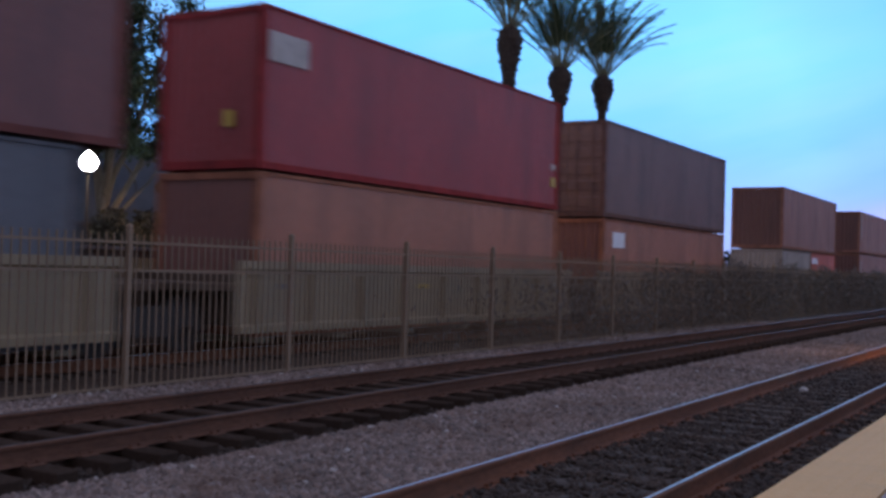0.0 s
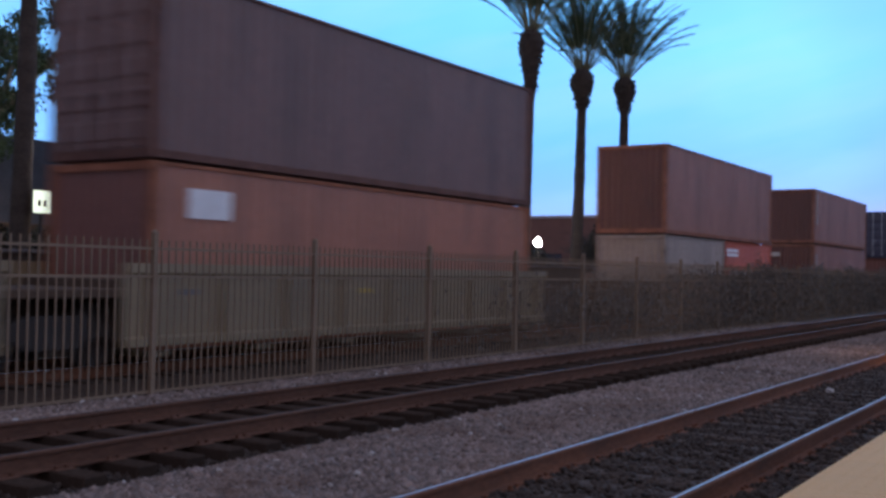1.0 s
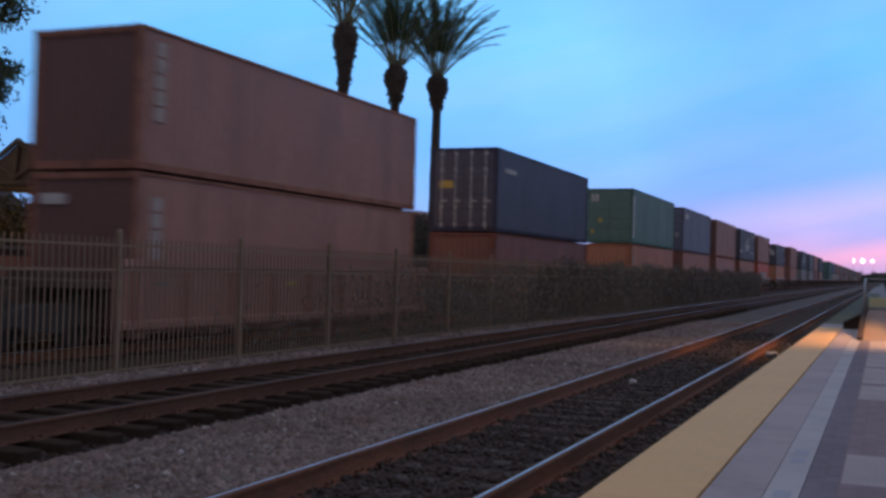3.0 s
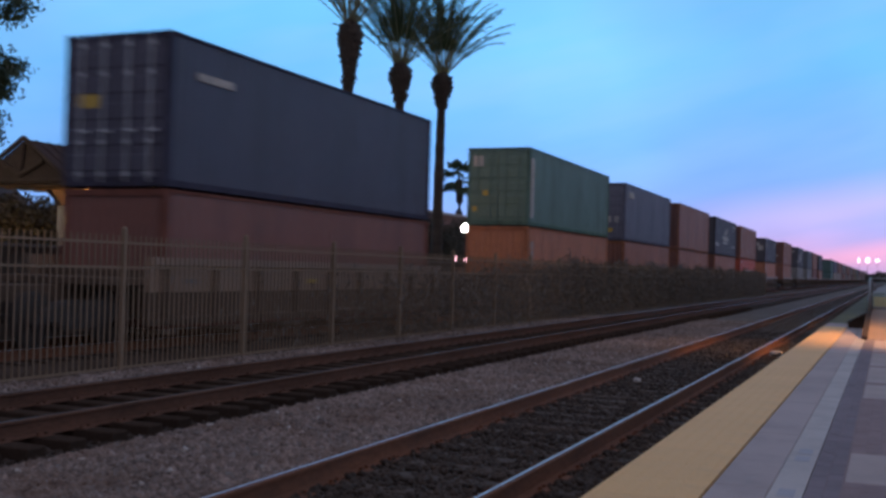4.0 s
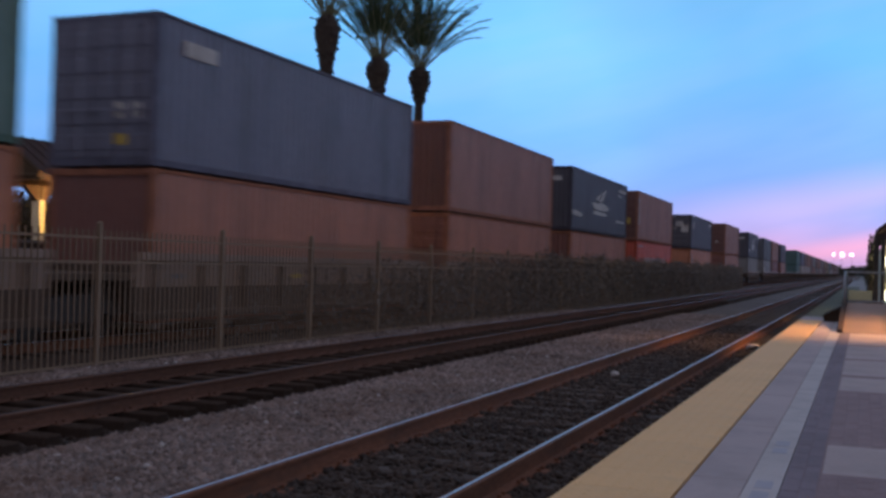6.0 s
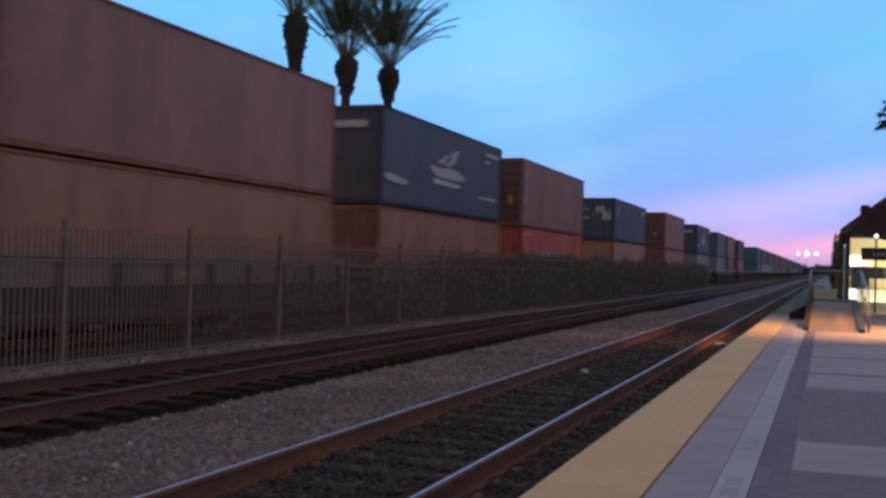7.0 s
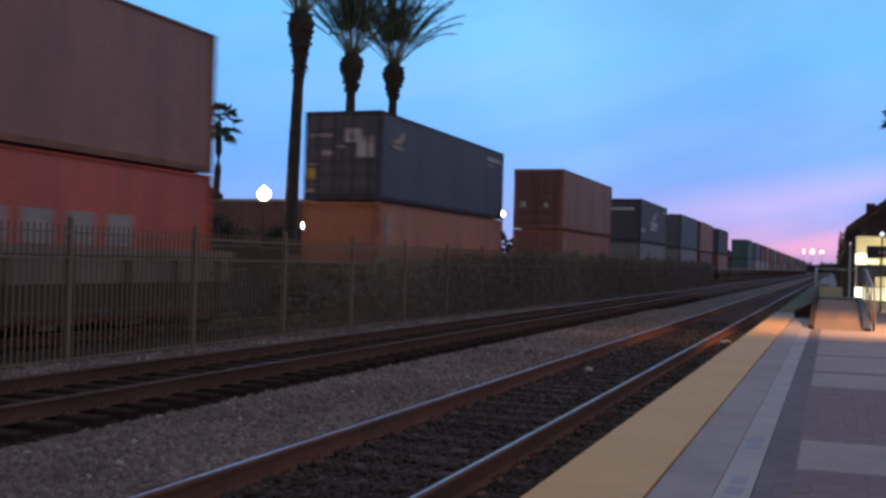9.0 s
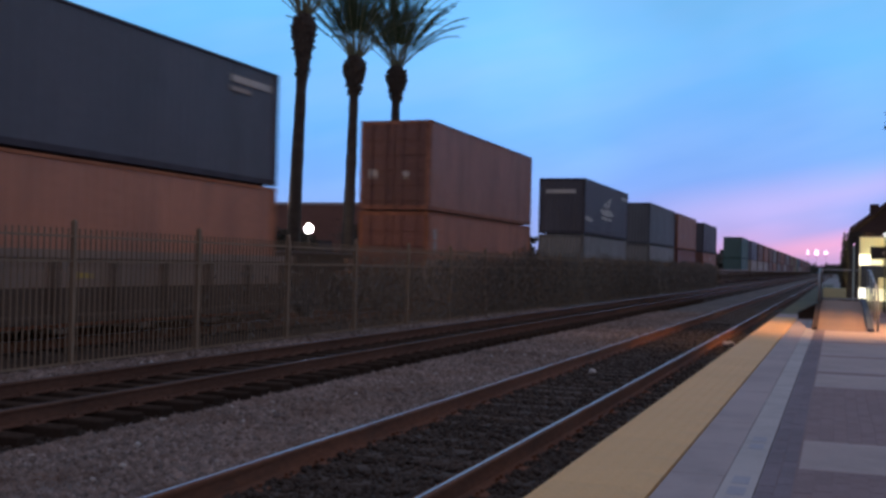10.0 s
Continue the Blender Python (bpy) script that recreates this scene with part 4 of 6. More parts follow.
def leafy_tree(x, y, h, r, seed, base, leaf, leaves=9000, leafsize=0.16, rise=35, low=0.6, keep=0.72, stout=1.0):
    e = thing("tree", pose(x, y, -0.42), "broad evergreen tree with a pale forked trunk", "tree")
    rng = random.Random(seed)
    bm = bmesh.new()
    tube(bm, [(0, 0, 0), (0.1, 0.05, base * 0.5), (0.05, 0.2, base)], [0.42 * stout, 0.30 * stout, 0.26 * stout], 12)
    tips = []
    for i in range(9):
        az, el = i * 2.4 + rng.uniform(-0.3, 0.3), radians(rng.uniform(rise, 40 + rise * 0.5 + 20))
        p = Vector((0.05, 0.2, base * rng.uniform(0.65, 1.0)))
        pts, d = [p.copy()], Vector((math.cos(az) * math.cos(el), math.sin(az) * math.cos(el), math.sin(el)))
        ln = (h - base) * rng.uniform(0.6, 0.95)
        for k in range(6):
            d = (d + Vector((rng.uniform(-0.22, 0.22), rng.uniform(-0.22, 0.22), rng.uniform(-0.05, 0.15)))).normalized()
            p = p + d * ln / 6
            pts.append(p.copy())
            if k > 0:
                tips.append(p.copy())
                for _ in range(3):
                    q = p + Vector((rng.gauss(0, 1), rng.gauss(0, 1), rng.gauss(0, 0.7))).normalized() * rng.uniform(0.6, r * 0.34)
                    tube(bm, [p, p.lerp(q, 0.5) + Vector((0, 0, 0.1)), q], [0.05, 0.03, 0.012], 5, caps=False)
                    tips.append(q)
        tube(bm, pts, [0.20 * stout * (1 - k / 7.5) + 0.015 for k in range(7)], 8, caps=False)
    part("trunk", bm, M_trunk, e, "pale forked trunk and limbs", smooth=True)
    clumps = [q for q in tips if q.z > base + low and rng.random() < keep]
    v, f = [], []
    for i in range(leaves):
        c = clumps[rng.randrange(len(clumps))]
        o = Vector((rng.gauss(0, 1), rng.gauss(0, 1), rng.gauss(0, 0.7)))
        c = c + o * 0.27
        a = Vector((rng.gauss(0, 1), rng.gauss(0, 1), rng.gauss(0, 1))).normalized() * leafsize * rng.uniform(0.6, 1.4)
        b2 = a.cross(Vector((rng.gauss(0, 1), rng.gauss(0, 1), rng.gauss(0, 1)))).normalized() * leafsize * 0.45
        b = len(v)
        v += [tuple(c - a), tuple(c + b2), tuple(c + a), tuple(c - b2)]
        f.append((b, b + 1, b + 2, b + 3))
    part("crown", from_arrays("crown", v, f, leaf), leaf, e, "crown of small dark leaves with gaps")
    return e


tree_ = leafy_tree(-27.9, 24.2, 12.8, 3.2, 21, 4.4, M_leaf, 25000, 0.10, 52, 1.15, 0.60, 0.55)
leafy_tree(-31.0, 17.6, 13.5, 4.0, 33, 4.0, M_leaf, 30000, 0.095)
bm = bmesh.new()
tube(bm, [(0.1, 0.1, 1.6), (0.2, 0.35, 2.9), (0.3, 0.75, 3.5), (0.3, 1.25, 4.0), (0.3, 1.9, 4.55), (0.3, 2.5, 5.3)], [0.11, 0.09, 0.075, 0.06, 0.045, 0.03], 10)
part("limb", bm, M_trunk, tree_, "low curved pale limb", smooth=True)


def shrub(x, y, rx, ry, h, seed, n=14000, z0=-0.42, label="dark leafy shrub growing behind the tracks", leaf=0.55):
    rng = random.Random(seed)
    e = thing("shrub", pose(x, y, z0), label, "shrub", "shrubs by the depot" if z0 < 0 else "")
    bm = bmesh.new()
    clumps = []
    for i in range(9):
        a = i * 2.4 + rng.uniform(-0.3, 0.3)
        k = rng.uniform(0.25, 0.8)
        tip = Vector((rx * k * math.cos(a), ry * k * math.sin(a), h * rng.uniform(0.45, 0.85)))
        tube(bm, [(0.1 * math.cos(a), 0.1 * math.sin(a), 0), tuple(tip * 0.5 + Vector((0, 0, 0.1))), tuple(tip)], [0.05, 0.035, 0.012], 5, caps=False)
        clumps.append((tip, min(rx, ry, h * 0.5) * rng.uniform(0.35, 0.6)))
    part("stem", bm, M_bark, e, "thin woody stems")
    v, f = [], []
    for i in range(n):
        if i % 3:
            a, u, z = rng.uniform(0, 6.283), rng.uniform(0, 1) ** 0.4, rng.uniform(0.0, 1.0)
            k = u * math.sqrt(max(0.05, 1 - (z * 0.9) ** 2)) * (1 + 0.2 * math.sin(3 * a + seed) + 0.1 * math.sin(7 * a + 5 * z))
            c = Vector((rx * k * math.cos(a), ry * k * math.sin(a), h * z * (1 + 0.08 * math.sin(4 * a + seed))))
        else:
            q, r = clumps[rng.randrange(len(clumps))]
            c = q + Vector((rng.gauss(0, 1), rng.gauss(0, 1), rng.gauss(0, 0.8))) * r * 0.6
        d = Vector((rng.gauss(0, 1), rng.gauss(0, 1), rng.gauss(0, 1))).normalized() * 0.16 * leaf * rng.uniform(0.6, 1.4)
        s = d.cross(Vector((rng.gauss(0, 1), rng.gauss(0, 1), 1))).normalized() * 0.08 * leaf
        b = len(v)
        v += [tuple(c - d), tuple(c + s), tuple(c + d), tuple(c - s)]
        f.append((b, b + 1, b + 2, b + 3))
    part("foliage", from_arrays("foliage", v, f, M_shrub), M_shrub, e, "dense small dark leaves")
    return e


for i, (x, y, rx, ry, h) in enumerate([(-27.5, 38.0, 2.0, 3.4, 3.7), (-27.5, 43.0, 1.8, 3.0, 3.6), (-29, 33.0, 1.8, 4.0, 3.75), (-29, 38.2, 1.8, 3.0, 3.7), (-27.2, 28.6, 1.6, 3.2, 3.75), (-26.8, 24.6, 1.2, 2.6, 3.3), (-27.0, 20.0, 1.5, 3.0, 2.8), (-27.4, 15.5, 1.6, 3.4, 3.6), (-27.6, 10.5, 1.8, 4.0, 4.4), (-30, 56, 2.0, 3.0, 3.4), (-29, 66.5, 2.0, 2.8, 5.2), (-30, 76.5, 2.2, 4.2, 5.4), (-30.5, 86.0, 2.4, 4.8, 5.6)]):
    shrub(x, y, rx, ry, h, i + 1)
shrub(0.26, 39.9, 0.17, 0.3, 2.5, 17, 900, 0.2, "narrow climbing shrub beside the porch post", 0.45)

# scrub grown through the far half of the fence
M_scrub = mat("scrub_leaf", (0.19, 0.172, 0.152), rough=0.8, var=0.3, grain=5, big=0.6, bump=0.0, random_value=0.25)
rh = np.random.RandomState(9)
n = 90000
hy = 15.0 + 92.0 * rh.rand(n) ** 0.9
keep = rh.rand(n) < np.clip((hy - 15.0) / 24.0, 0.0, 1.0) ** 1.35
hy = hy[keep]
n = len(hy)
crest = 1.80 + 0.14 * np.sin(hy * 0.83) + 0.13 * np.sin(hy * 2.1 + 1.0) + 0.10 * np.sin(hy * 4.7)
crest *= 0.62 + 0.38 * np.clip((hy - 18.0) / 22.0, 0.0, 1.0)
hz = -0.28 + (crest + 0.28) * rh.rand(n) ** 0.85 + 0.10 * rh.randn(n)
hx = -11.12 + 0.16 * rh.randn(n).clip(-2, 2)
ctr = np.stack([hx, hy, hz], -1)
da = rh.randn(n, 3) * np.array([0.5, 0.5, 1.3])
da *= (0.04 + 0.065 * rh.rand(n, 1)) / np.linalg.norm(da, axis=1, keepdims=True)
db = np.cross(da, rh.randn(n, 3))
db *= 0.019 / np.linalg.norm(db, axis=1, keepdims=True)
hv = np.stack([ctr - da, ctr + db, ctr + da, ctr - db], 1).reshape(-1, 3)
scrub_mesh = from_arrays("fence_scrub", hv.tolist(), np.arange(4 * n).reshape(-1, 4).tolist(), M_scrub)
tagged(part("fence_scrub", scrub_mesh, M_scrub, None), "dull grey-green scrub grown along the back of the fence", "shrubs", kind="stuff")

# depot shelter behind the train
M_tile_roof = mat("dark_roof", (0.075, 0.05, 0.045), spec=0.15, rough=0.95, var=0.3, grain=18, big=1.0, bump=0.4)
M_cream = mat("cream_stucco", (0.62, 0.55, 0.40), rough=0.85, var=0.12, grain=30, big=0.8, bump=0.15, dirt=(0.40, 0.34, 0.25), dirt_amount=0.4)
M_timber = mat("brown_timber", (0.10, 0.065, 0.042), rough=0.8, var=0.3, grain=14, big=1.2, bump=0.3, stretch=(1, 0.3, 1))
M_bracket = mat("bracket_timber", (0.27, 0.18, 0.105), rough=0.8, var=0.3, grain=14, big=1.2, bump=0.3, stretch=(1, 0.3, 1))
M_brick = mat("red_brick_wall", (0.20, 0.10, 0.078), rough=0.9, var=0.25, grain=16, big=0.5, bump=0.3, dirt=(0.12, 0.07, 0.055))
M_glass_dark = mat("dark_window", (0.02, 0.022, 0.03), rough=0.12, var=0.1, bump=0.0, spec=0.6)
M_globe = mat("white_globe", (0.9, 0.9, 0.9), rough=0.3, var=0.0, bump=0.0, emit=(1.0, 0.97, 0.92), emit_strength=26.0)
M_globe_pink = mat("warm_globe", (0.9, 0.85, 0.8), rough=0.3, var=0.0, bump=0.0, emit=(1.0, 0.80, 0.62), emit_strength=22.0)
M_sodium = mat("sodium_lens", (0.9, 0.7, 0.4), rough=0.3, var=0.0, bump=0.0, emit=(1.0, 0.55, 0.18), emit_strength=90.0)

SH_X0, SH_X1, SH_Y0, SH_Y1 = -24.6, -21.4, 23.72, 34.75
shelter = thing("depot_shelter", pose(0, 0, -0.42), "open depot shelter with dark ribbed roof and cream posts", "shelter")
bm = bmesh.new()
ze, zr = 4.12, 5.27
xm = (SH_X0 + SH_X1) / 2
a = [bm.verts.new(p) for p in ((SH_X0, SH_Y0, ze), (SH_X1, SH_Y0, ze), (SH_X1, SH_Y1, ze), (SH_X0, SH_Y1, ze))]
r0, r1 = bm.verts.new((xm, SH_Y0 + 0.1, zr)), bm.verts.new((xm, SH_Y1 - 0.95, zr))
b = [bm.verts.new((v.co.x, v.co.y, ze - 0.16)) for v in a]
for f in ((a[0], a[1], r0), (a[1], a[2], r1, r0), (a[2], a[3], r1), (a[3], a[0], r0, r1), (b[3], b[2], b[1], b[0])):
    bm.faces.new(f)
for k in range(4):
    bm.faces.new((a[k], b[k], b[(k + 1) % 4], a[(k + 1) % 4]))
ribs = []
for k in range(25):
    y = SH_Y0 + 0.08 + k * 0.44
    t0 = min(1.0, (SH_Y1 - y) / 0.95)
    ribs.append([(SH_X1 + 0.02, y, ze + 0.03), (SH_X1 + (xm - SH_X1) * t0, y, ze + (zr - ze) * t0 + 0.03)])
roof_ = part("roof", bm, M_tile_roof, shelter, "dark ribbed roof")
M_soffit = mat("soffit_boards", (0.42, 0.31, 0.19), rough=0.8, var=0.25, grain=14, big=1.2, bump=0.3, stretch=(1, 0.3, 1), dirt=(0.25, 0.17, 0.10))
bm = bmesh.new()
box(bm, SH_X0 + 0.06, SH_X1 - 0.06, SH_Y0 + 0.06, SH_Y1 - 0.06, ze - 0.184, ze - 0.164)
part("soffit", bm, M_soffit, shelter, "tan boarded soffit")
# timber gable with a truss in it
bm = bmesh.new()
for ya, yb in ((SH_Y0 - 0.03, SH_Y0 + 0.04),):
    lo = [bm.verts.new(p) for p in ((SH_X0 + 0.15, ya, ze + 0.02), (SH_X1 - 0.15, ya, ze + 0.02), (xm, ya + 0.1, zr - 0.12))]
    hi = [bm.verts.new(p) for p in ((SH_X0 + 0.15, yb, ze + 0.02), (SH_X1 - 0.15, yb, ze + 0.02), (xm, yb + 0.1, zr - 0.12))]
    bm.faces.new(lo)
    bm.faces.new(hi[::-1])
    for k in range(3):
        bm.faces.new((lo[k], lo[(k + 1) % 3], hi[(k + 1) % 3], hi[k]))
M_gable = mat("gable_timber", (0.062, 0.042, 0.03), spec=0.15, rough=0.9, var=0.3, grain=14, big=1.2, bump=0.3)
gable = part("gable_panel", bm, M_gable, shelter, "brown boarded gable")
yg = SH_Y0 - 0.09
for a3, b3 in (((SH_X0, yg, ze - 0.06), (SH_X1, yg, ze - 0.06)), ((xm, yg, ze), (xm, yg + 0.1, zr - 0.15)), ((xm, yg, ze + 0.1), (xm - 0.8, yg + 0.05, ze + 0.5)), ((xm, yg, ze + 0.1), (xm + 0.8, yg + 0.05, ze + 0.5)), ((SH_X0 - 0.05, yg, ze + 0.02), (xm, yg + 0.1, zr + 0.04)), ((SH_X1 + 0.05, yg, ze + 0.02), (xm, yg + 0.1, zr + 0.04))):
    bm = bmesh.new()
    tube(bm, [a3, b3], 0.075, 6)
    part("truss_member", bm, M_gable, gable)
for ends in ribs:
    bm = bmesh.new()
    tube(bm, ends, 0.016, 5)
    part("roof_rib", bm, M_tile_roof, roof_)
bm = bmesh.new()
box(bm, SH_X0 + 0.1, SH_X1 - 0.05, -0.035, 0.035, ze - 0.225, ze - 0.185)
RAFTER = mesh_of("rafter", bm, M_bracket)
for k in range(19):
    part("rafter", RAFTER, M_bracket, shelter, at=pose(0, SH_Y0 + 0.34 + k * 0.58, 0))
for y in (24.25, 27.35, 30.6):
    for x in (SH_X1 - 0.5,):
        bm = bmesh.new()
        box(bm, x - 0.14, x + 0.14, y - 0.14, y + 0.14, 0.0, 3.40, bevel=0.03)
        box(bm, x - 0.30, x + 0.30, y - 0.30, y + 0.30, 0.0, 0.5, bevel=0.03)
        p = part("post", bm, M_cream, shelter, "cream stucco post")
        bm = bmesh.new()
        for s in (-1, 1):
            vsb = [(x - 0.08, y + s * 0.14, 3.36), (x + 0.08, y + s * 0.14, 3.36), (x + 0.08, y + s * 0.66, ze - 0.32), (x - 0.08, y + s * 0.66, ze - 0.32), (x - 0.08, y + s * 0.02, ze - 0.32), (x + 0.08, y + s * 0.02, ze - 0.32), (x - 0.08, y + s * 0.02, 3.36), (x + 0.08, y + s * 0.02, 3.36)]
            q = [bm.verts.new(c) for c in vsb]
            for f in ((0, 1, 2, 3), (4, 5, 7, 6), (0, 3, 4, 6), (1, 7, 5, 2), (3, 2, 5, 4), (0, 6, 7, 1)):
                bm.faces.new([q[i] for i in f])
        part("bracket", bm, M_gable, p, "flared timber bracket")
bm = bmesh.new()
box(bm, SH_X0 + 0.2, SH_X1 - 0.2, SH_Y0 + 0.5, SH_Y1 - 0.5, 0.0, 0.1)
part("floor_slab", bm, M_concrete, shelter)


M_house_wall = mat("olive_stucco", (0.13, 0.12, 0.09), rough=0.9, var=0.2, grain=18, big=0.8, bump=0.2, dirt=(0.12, 0.11, 0.07))
M_house_roof = mat("slate_shingle", (0.075, 0.078, 0.09), rough=0.9, var=0.3, grain=14, big=1.0, bump=0.4, spec=0.2)
house = thing("house", pose(-30.0, 0, -0.42), "low olive stucco house with a dark hipped roof", "house")
bm = bmesh.new()
box(bm, -4.4, 0.0, 8.0, 30.6, 0.0, 3.15)
part("wall", bm, M_house_wall, house, "olive stucco wall")
bm = bmesh.new()
hv_ = [bm.verts.new(p) for p in ((-5.0, 7.5, 3.16), (0.6, 7.5, 3.16), (0.6, 31.5, 3.16), (-5.0, 31.5, 3.16), (-1.9, 9.0, 6.22), (-1.9, 30.7, 6.22))]
for f in ((0, 1, 4), (1, 2, 5, 4), (2, 3, 5), (3, 0, 4, 5), (3, 2, 1, 0)):
    bm.faces.new([hv_[k] for k in f])
part("roof", bm, M_house_roof, house, "dark blue-grey shingle roof")
bm = bmesh.new()
box(bm, 0.52, 0.62, 7.4, 31.6, 3.00, 3.17, bevel=0.01)
part("fascia", bm, M_timber, house, "dark eave board")
for y in (12.0, 18.0, 24.5):
    bm = bmesh.new()
    box(bm, 0.004, 0.05, y, y + 1.3, 1.2, 2.6)
    w_ = part("window", bm, M_glass_dark, house, "dark window")
    bm = bmesh.new()
    for ya, yb, za, zb in ((y - 0.07, y, 1.13, 2.67), (y + 1.3, y + 1.37, 1.13, 2.67), (y, y + 1.3, 1.13, 1.2), (y, y + 1.3, 2.6, 2.67)):
        box(bm, 0.004, 0.08, ya, yb, za, zb)
    part("frame", bm, M_timber, w_)

M_dark_stucco = mat("dark_stucco", (0.13, 0.108, 0.09), rough=0.95, var=0.3, grain=20, big=0.5, bump=0.3, dirt=(0.04, 0.035, 0.03), spec=0.1)
wall_ = thing("boundary_wall", pose(-18.6, 0, -0.42), "low dark stucco wall along the far side of the train", "wall", kind="structure")
bm = bmesh.new()
box(bm, -0.12, 0.12, -10.0, 120.0, 0.0, 2.12, bevel=0.01)
part("wall", bm, M_dark_stucco, wall_, "dark grey-brown wall")
bm = bmesh.new()
box(bm, -0.17, 0.17, -10.0, 120.0, 2.12, 2.20, bevel=0.01)
part("coping", bm, M_kerb, wall_)


def hanging_lamp(x, y, z, lens, label):
    e = thing("hanging_lamp", pose(x, y, z), label, "lamp")
    bm = bmesh.new()
    tube(bm, [(0, 0, 0.16), (0, 0, 0.5)], 0.02, 8)
    tube(bm, [(0, 0, 0.24), (0, 0, 0.15), (0, 0, 0.04)], [0.05, 0.18, 0.24], 14)
    part("housing", bm, M_dark_iron, e)
    bm = bmesh.new()
    # lens enlarged, with the lamp's bloom put into its size
    ball(bm, (0, 0, -0.10), 0.27, sz=0.85)
    part("lens", bm, lens, e, "glowing sodium lens", smooth=True)
    return e


def point_light(name, x, y, z, colour, watts, size=0.2):
    d = bpy.data.lights.new(name, "POINT")
    d.color, d.energy, d.shadow_soft_size = colour, watts, size
    new(name, d).location = (x, y, z)


# lamp stands in front of the eave to fit the camera's view
hanging_lamp(-21.1, 24.90, 3.51, M_sodium, "sodium lamp hung in front of the depot shelter eave")

# glowing box added for the amber lamplight on the eave underside
M_amber = mat("amber_eave_glow", (0.8, 0.6, 0.2), rough=0.5, var=0.1, bump=0.0, emit=(1.0, 0.56, 0.09), emit_strength=2.0)
lb = thing("light_box", pose(-21.31, 27.15, 3.24), "long glowing amber box standing in for the lamplit depot eave", "lamp")
bm = bmesh.new()
box(bm, -0.07, 0.07, -0.62, 0.92, 0.0, 0.24, bevel=0.02)
part("box", bm, M_amber, lb, "glowing amber box")
bm = bmesh.new()
box(bm, -0.085, 0.085, -0.64, 0.94, 0.243, 0.36, bevel=0.01)
part("cap", bm, M_timber, lb)
bm = bmesh.new()
box(bm, -0.07, 0.07, 1.07, 1.18, 0.02, 0.10, bevel=0.01)
part("end_lens", bm, M_globe, lb, "white end lens")
# spots sit apart from the lens; extra point lamps added to brighten the soffit
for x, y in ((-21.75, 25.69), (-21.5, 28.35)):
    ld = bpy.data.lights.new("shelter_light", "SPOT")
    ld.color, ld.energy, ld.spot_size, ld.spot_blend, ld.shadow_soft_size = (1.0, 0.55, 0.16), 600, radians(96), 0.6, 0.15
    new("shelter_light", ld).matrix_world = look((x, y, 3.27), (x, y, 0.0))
    point_light("eave_fill", x + 0.1, y, 3.24, (1.0, 0.50, 0.14), 95, 0.10)


def globe_lamp(x, y, z, globe, r=0.24, light=None, finial=True, arm=None):
    e = thing("street_lamp", pose(x, y, -0.42), "street lamp with a glowing white globe on a slim post", "street lamp", "globe street lamps")
    h = z + 0.42
    bm = bmesh.new()
    tube(bm, [(0, 0, 0), (0, 0, 0.5), (0, 0, 0.55), (0, 0, h - 0.35), (0, 0, h - 0.3), (0, 0, h - r * 0.9)], [0.15, 0.13, 0.07, 0.05, 0.10, 0.12], 12)
    if arm:
        bm.free()
    else:
        part("post", bm, M_dark_iron, e, "dark iron post")
    bm = bmesh.new()
    ball(bm, (0, 0, h), r)
    if finial:
        tube(bm, [(0, 0, h + r * 0.8), (0, 0, h + r * 1.25)], [r * 0.5, r * 0.12], 10)
    part("globe", bm, globe, e, "glowing white globe", smooth=True)
    if arm:
        bm = bmesh.new()
        tube(bm, [(arm[0], arm[1], 0), (arm[0], arm[1], h - 0.34), (arm[0], arm[1], h - 0.32), (arm[0] * 0.5, arm[1] * 0.5, h - 0.12), (0, 0, h)], [0.08, 0.07, 0.016, 0.012, 0.012], 10)
        part("arm_post", bm, M_cream, e, "pale bent post")
    if light:
        point_light("street_light", x + 0.45, y - 0.45, z, light[0], light[1], 0.25)
    return e


globe_lamp(-24.2, 20.60, 4.20, M_globe, 0.26, ((1.0, 0.86, 0.62), 34))
globe_lamp(-24.3, 47.05, 2.98, M_globe, 0.20, ((1.0, 0.95, 0.9), 30))
globe_lamp(-25.6, 45.2, 4.4, M_globe_pink, 0.30)
globe_lamp(-29.3, 37.96, 6.57, M_globe_pink, 0.24, finial=False, arm=(0.0, -1.27))
globe_lamp(-24.3, 62.0, 4.0, M_globe, 0.23)
globe_lamp(-24.0, 66.8, 6.8, M_globe_pink, 0.21)
globe_lamp(-24.0, 79.2, 5.15, M_globe_pink, 0.21)

M_rose = mat("rose_lens", (0.9, 0.6, 0.6), rough=0.3, var=0.0, bump=0.0, emit=(1.0, 0.46, 0.52), emit_strength=8.0)


def marker_light(x, y, z):
    e = thing("marker_light", pose(x, y, -0.42), "small pinkish marker lamp on a low post", "lamp", "marker lamps")
    bm = bmesh.new()
    tube(bm, [(0, 0, 0), (0, 0, z + 0.32)], 0.04, 8)
    part("post", bm, M_dark_iron, e)
    bm = bmesh.new()
    ball(bm, (0, 0, z + 0.42), 0.13, 12, 10)
    part("lens", bm, M_rose, e, "glowing rose-coloured lens", smooth=True)


marker_light(-18.3, 23.36, 1.68)
marker_light(-24.0, 59.6, 2.05)
marker_light(-24.0, 61.5, 2.03)

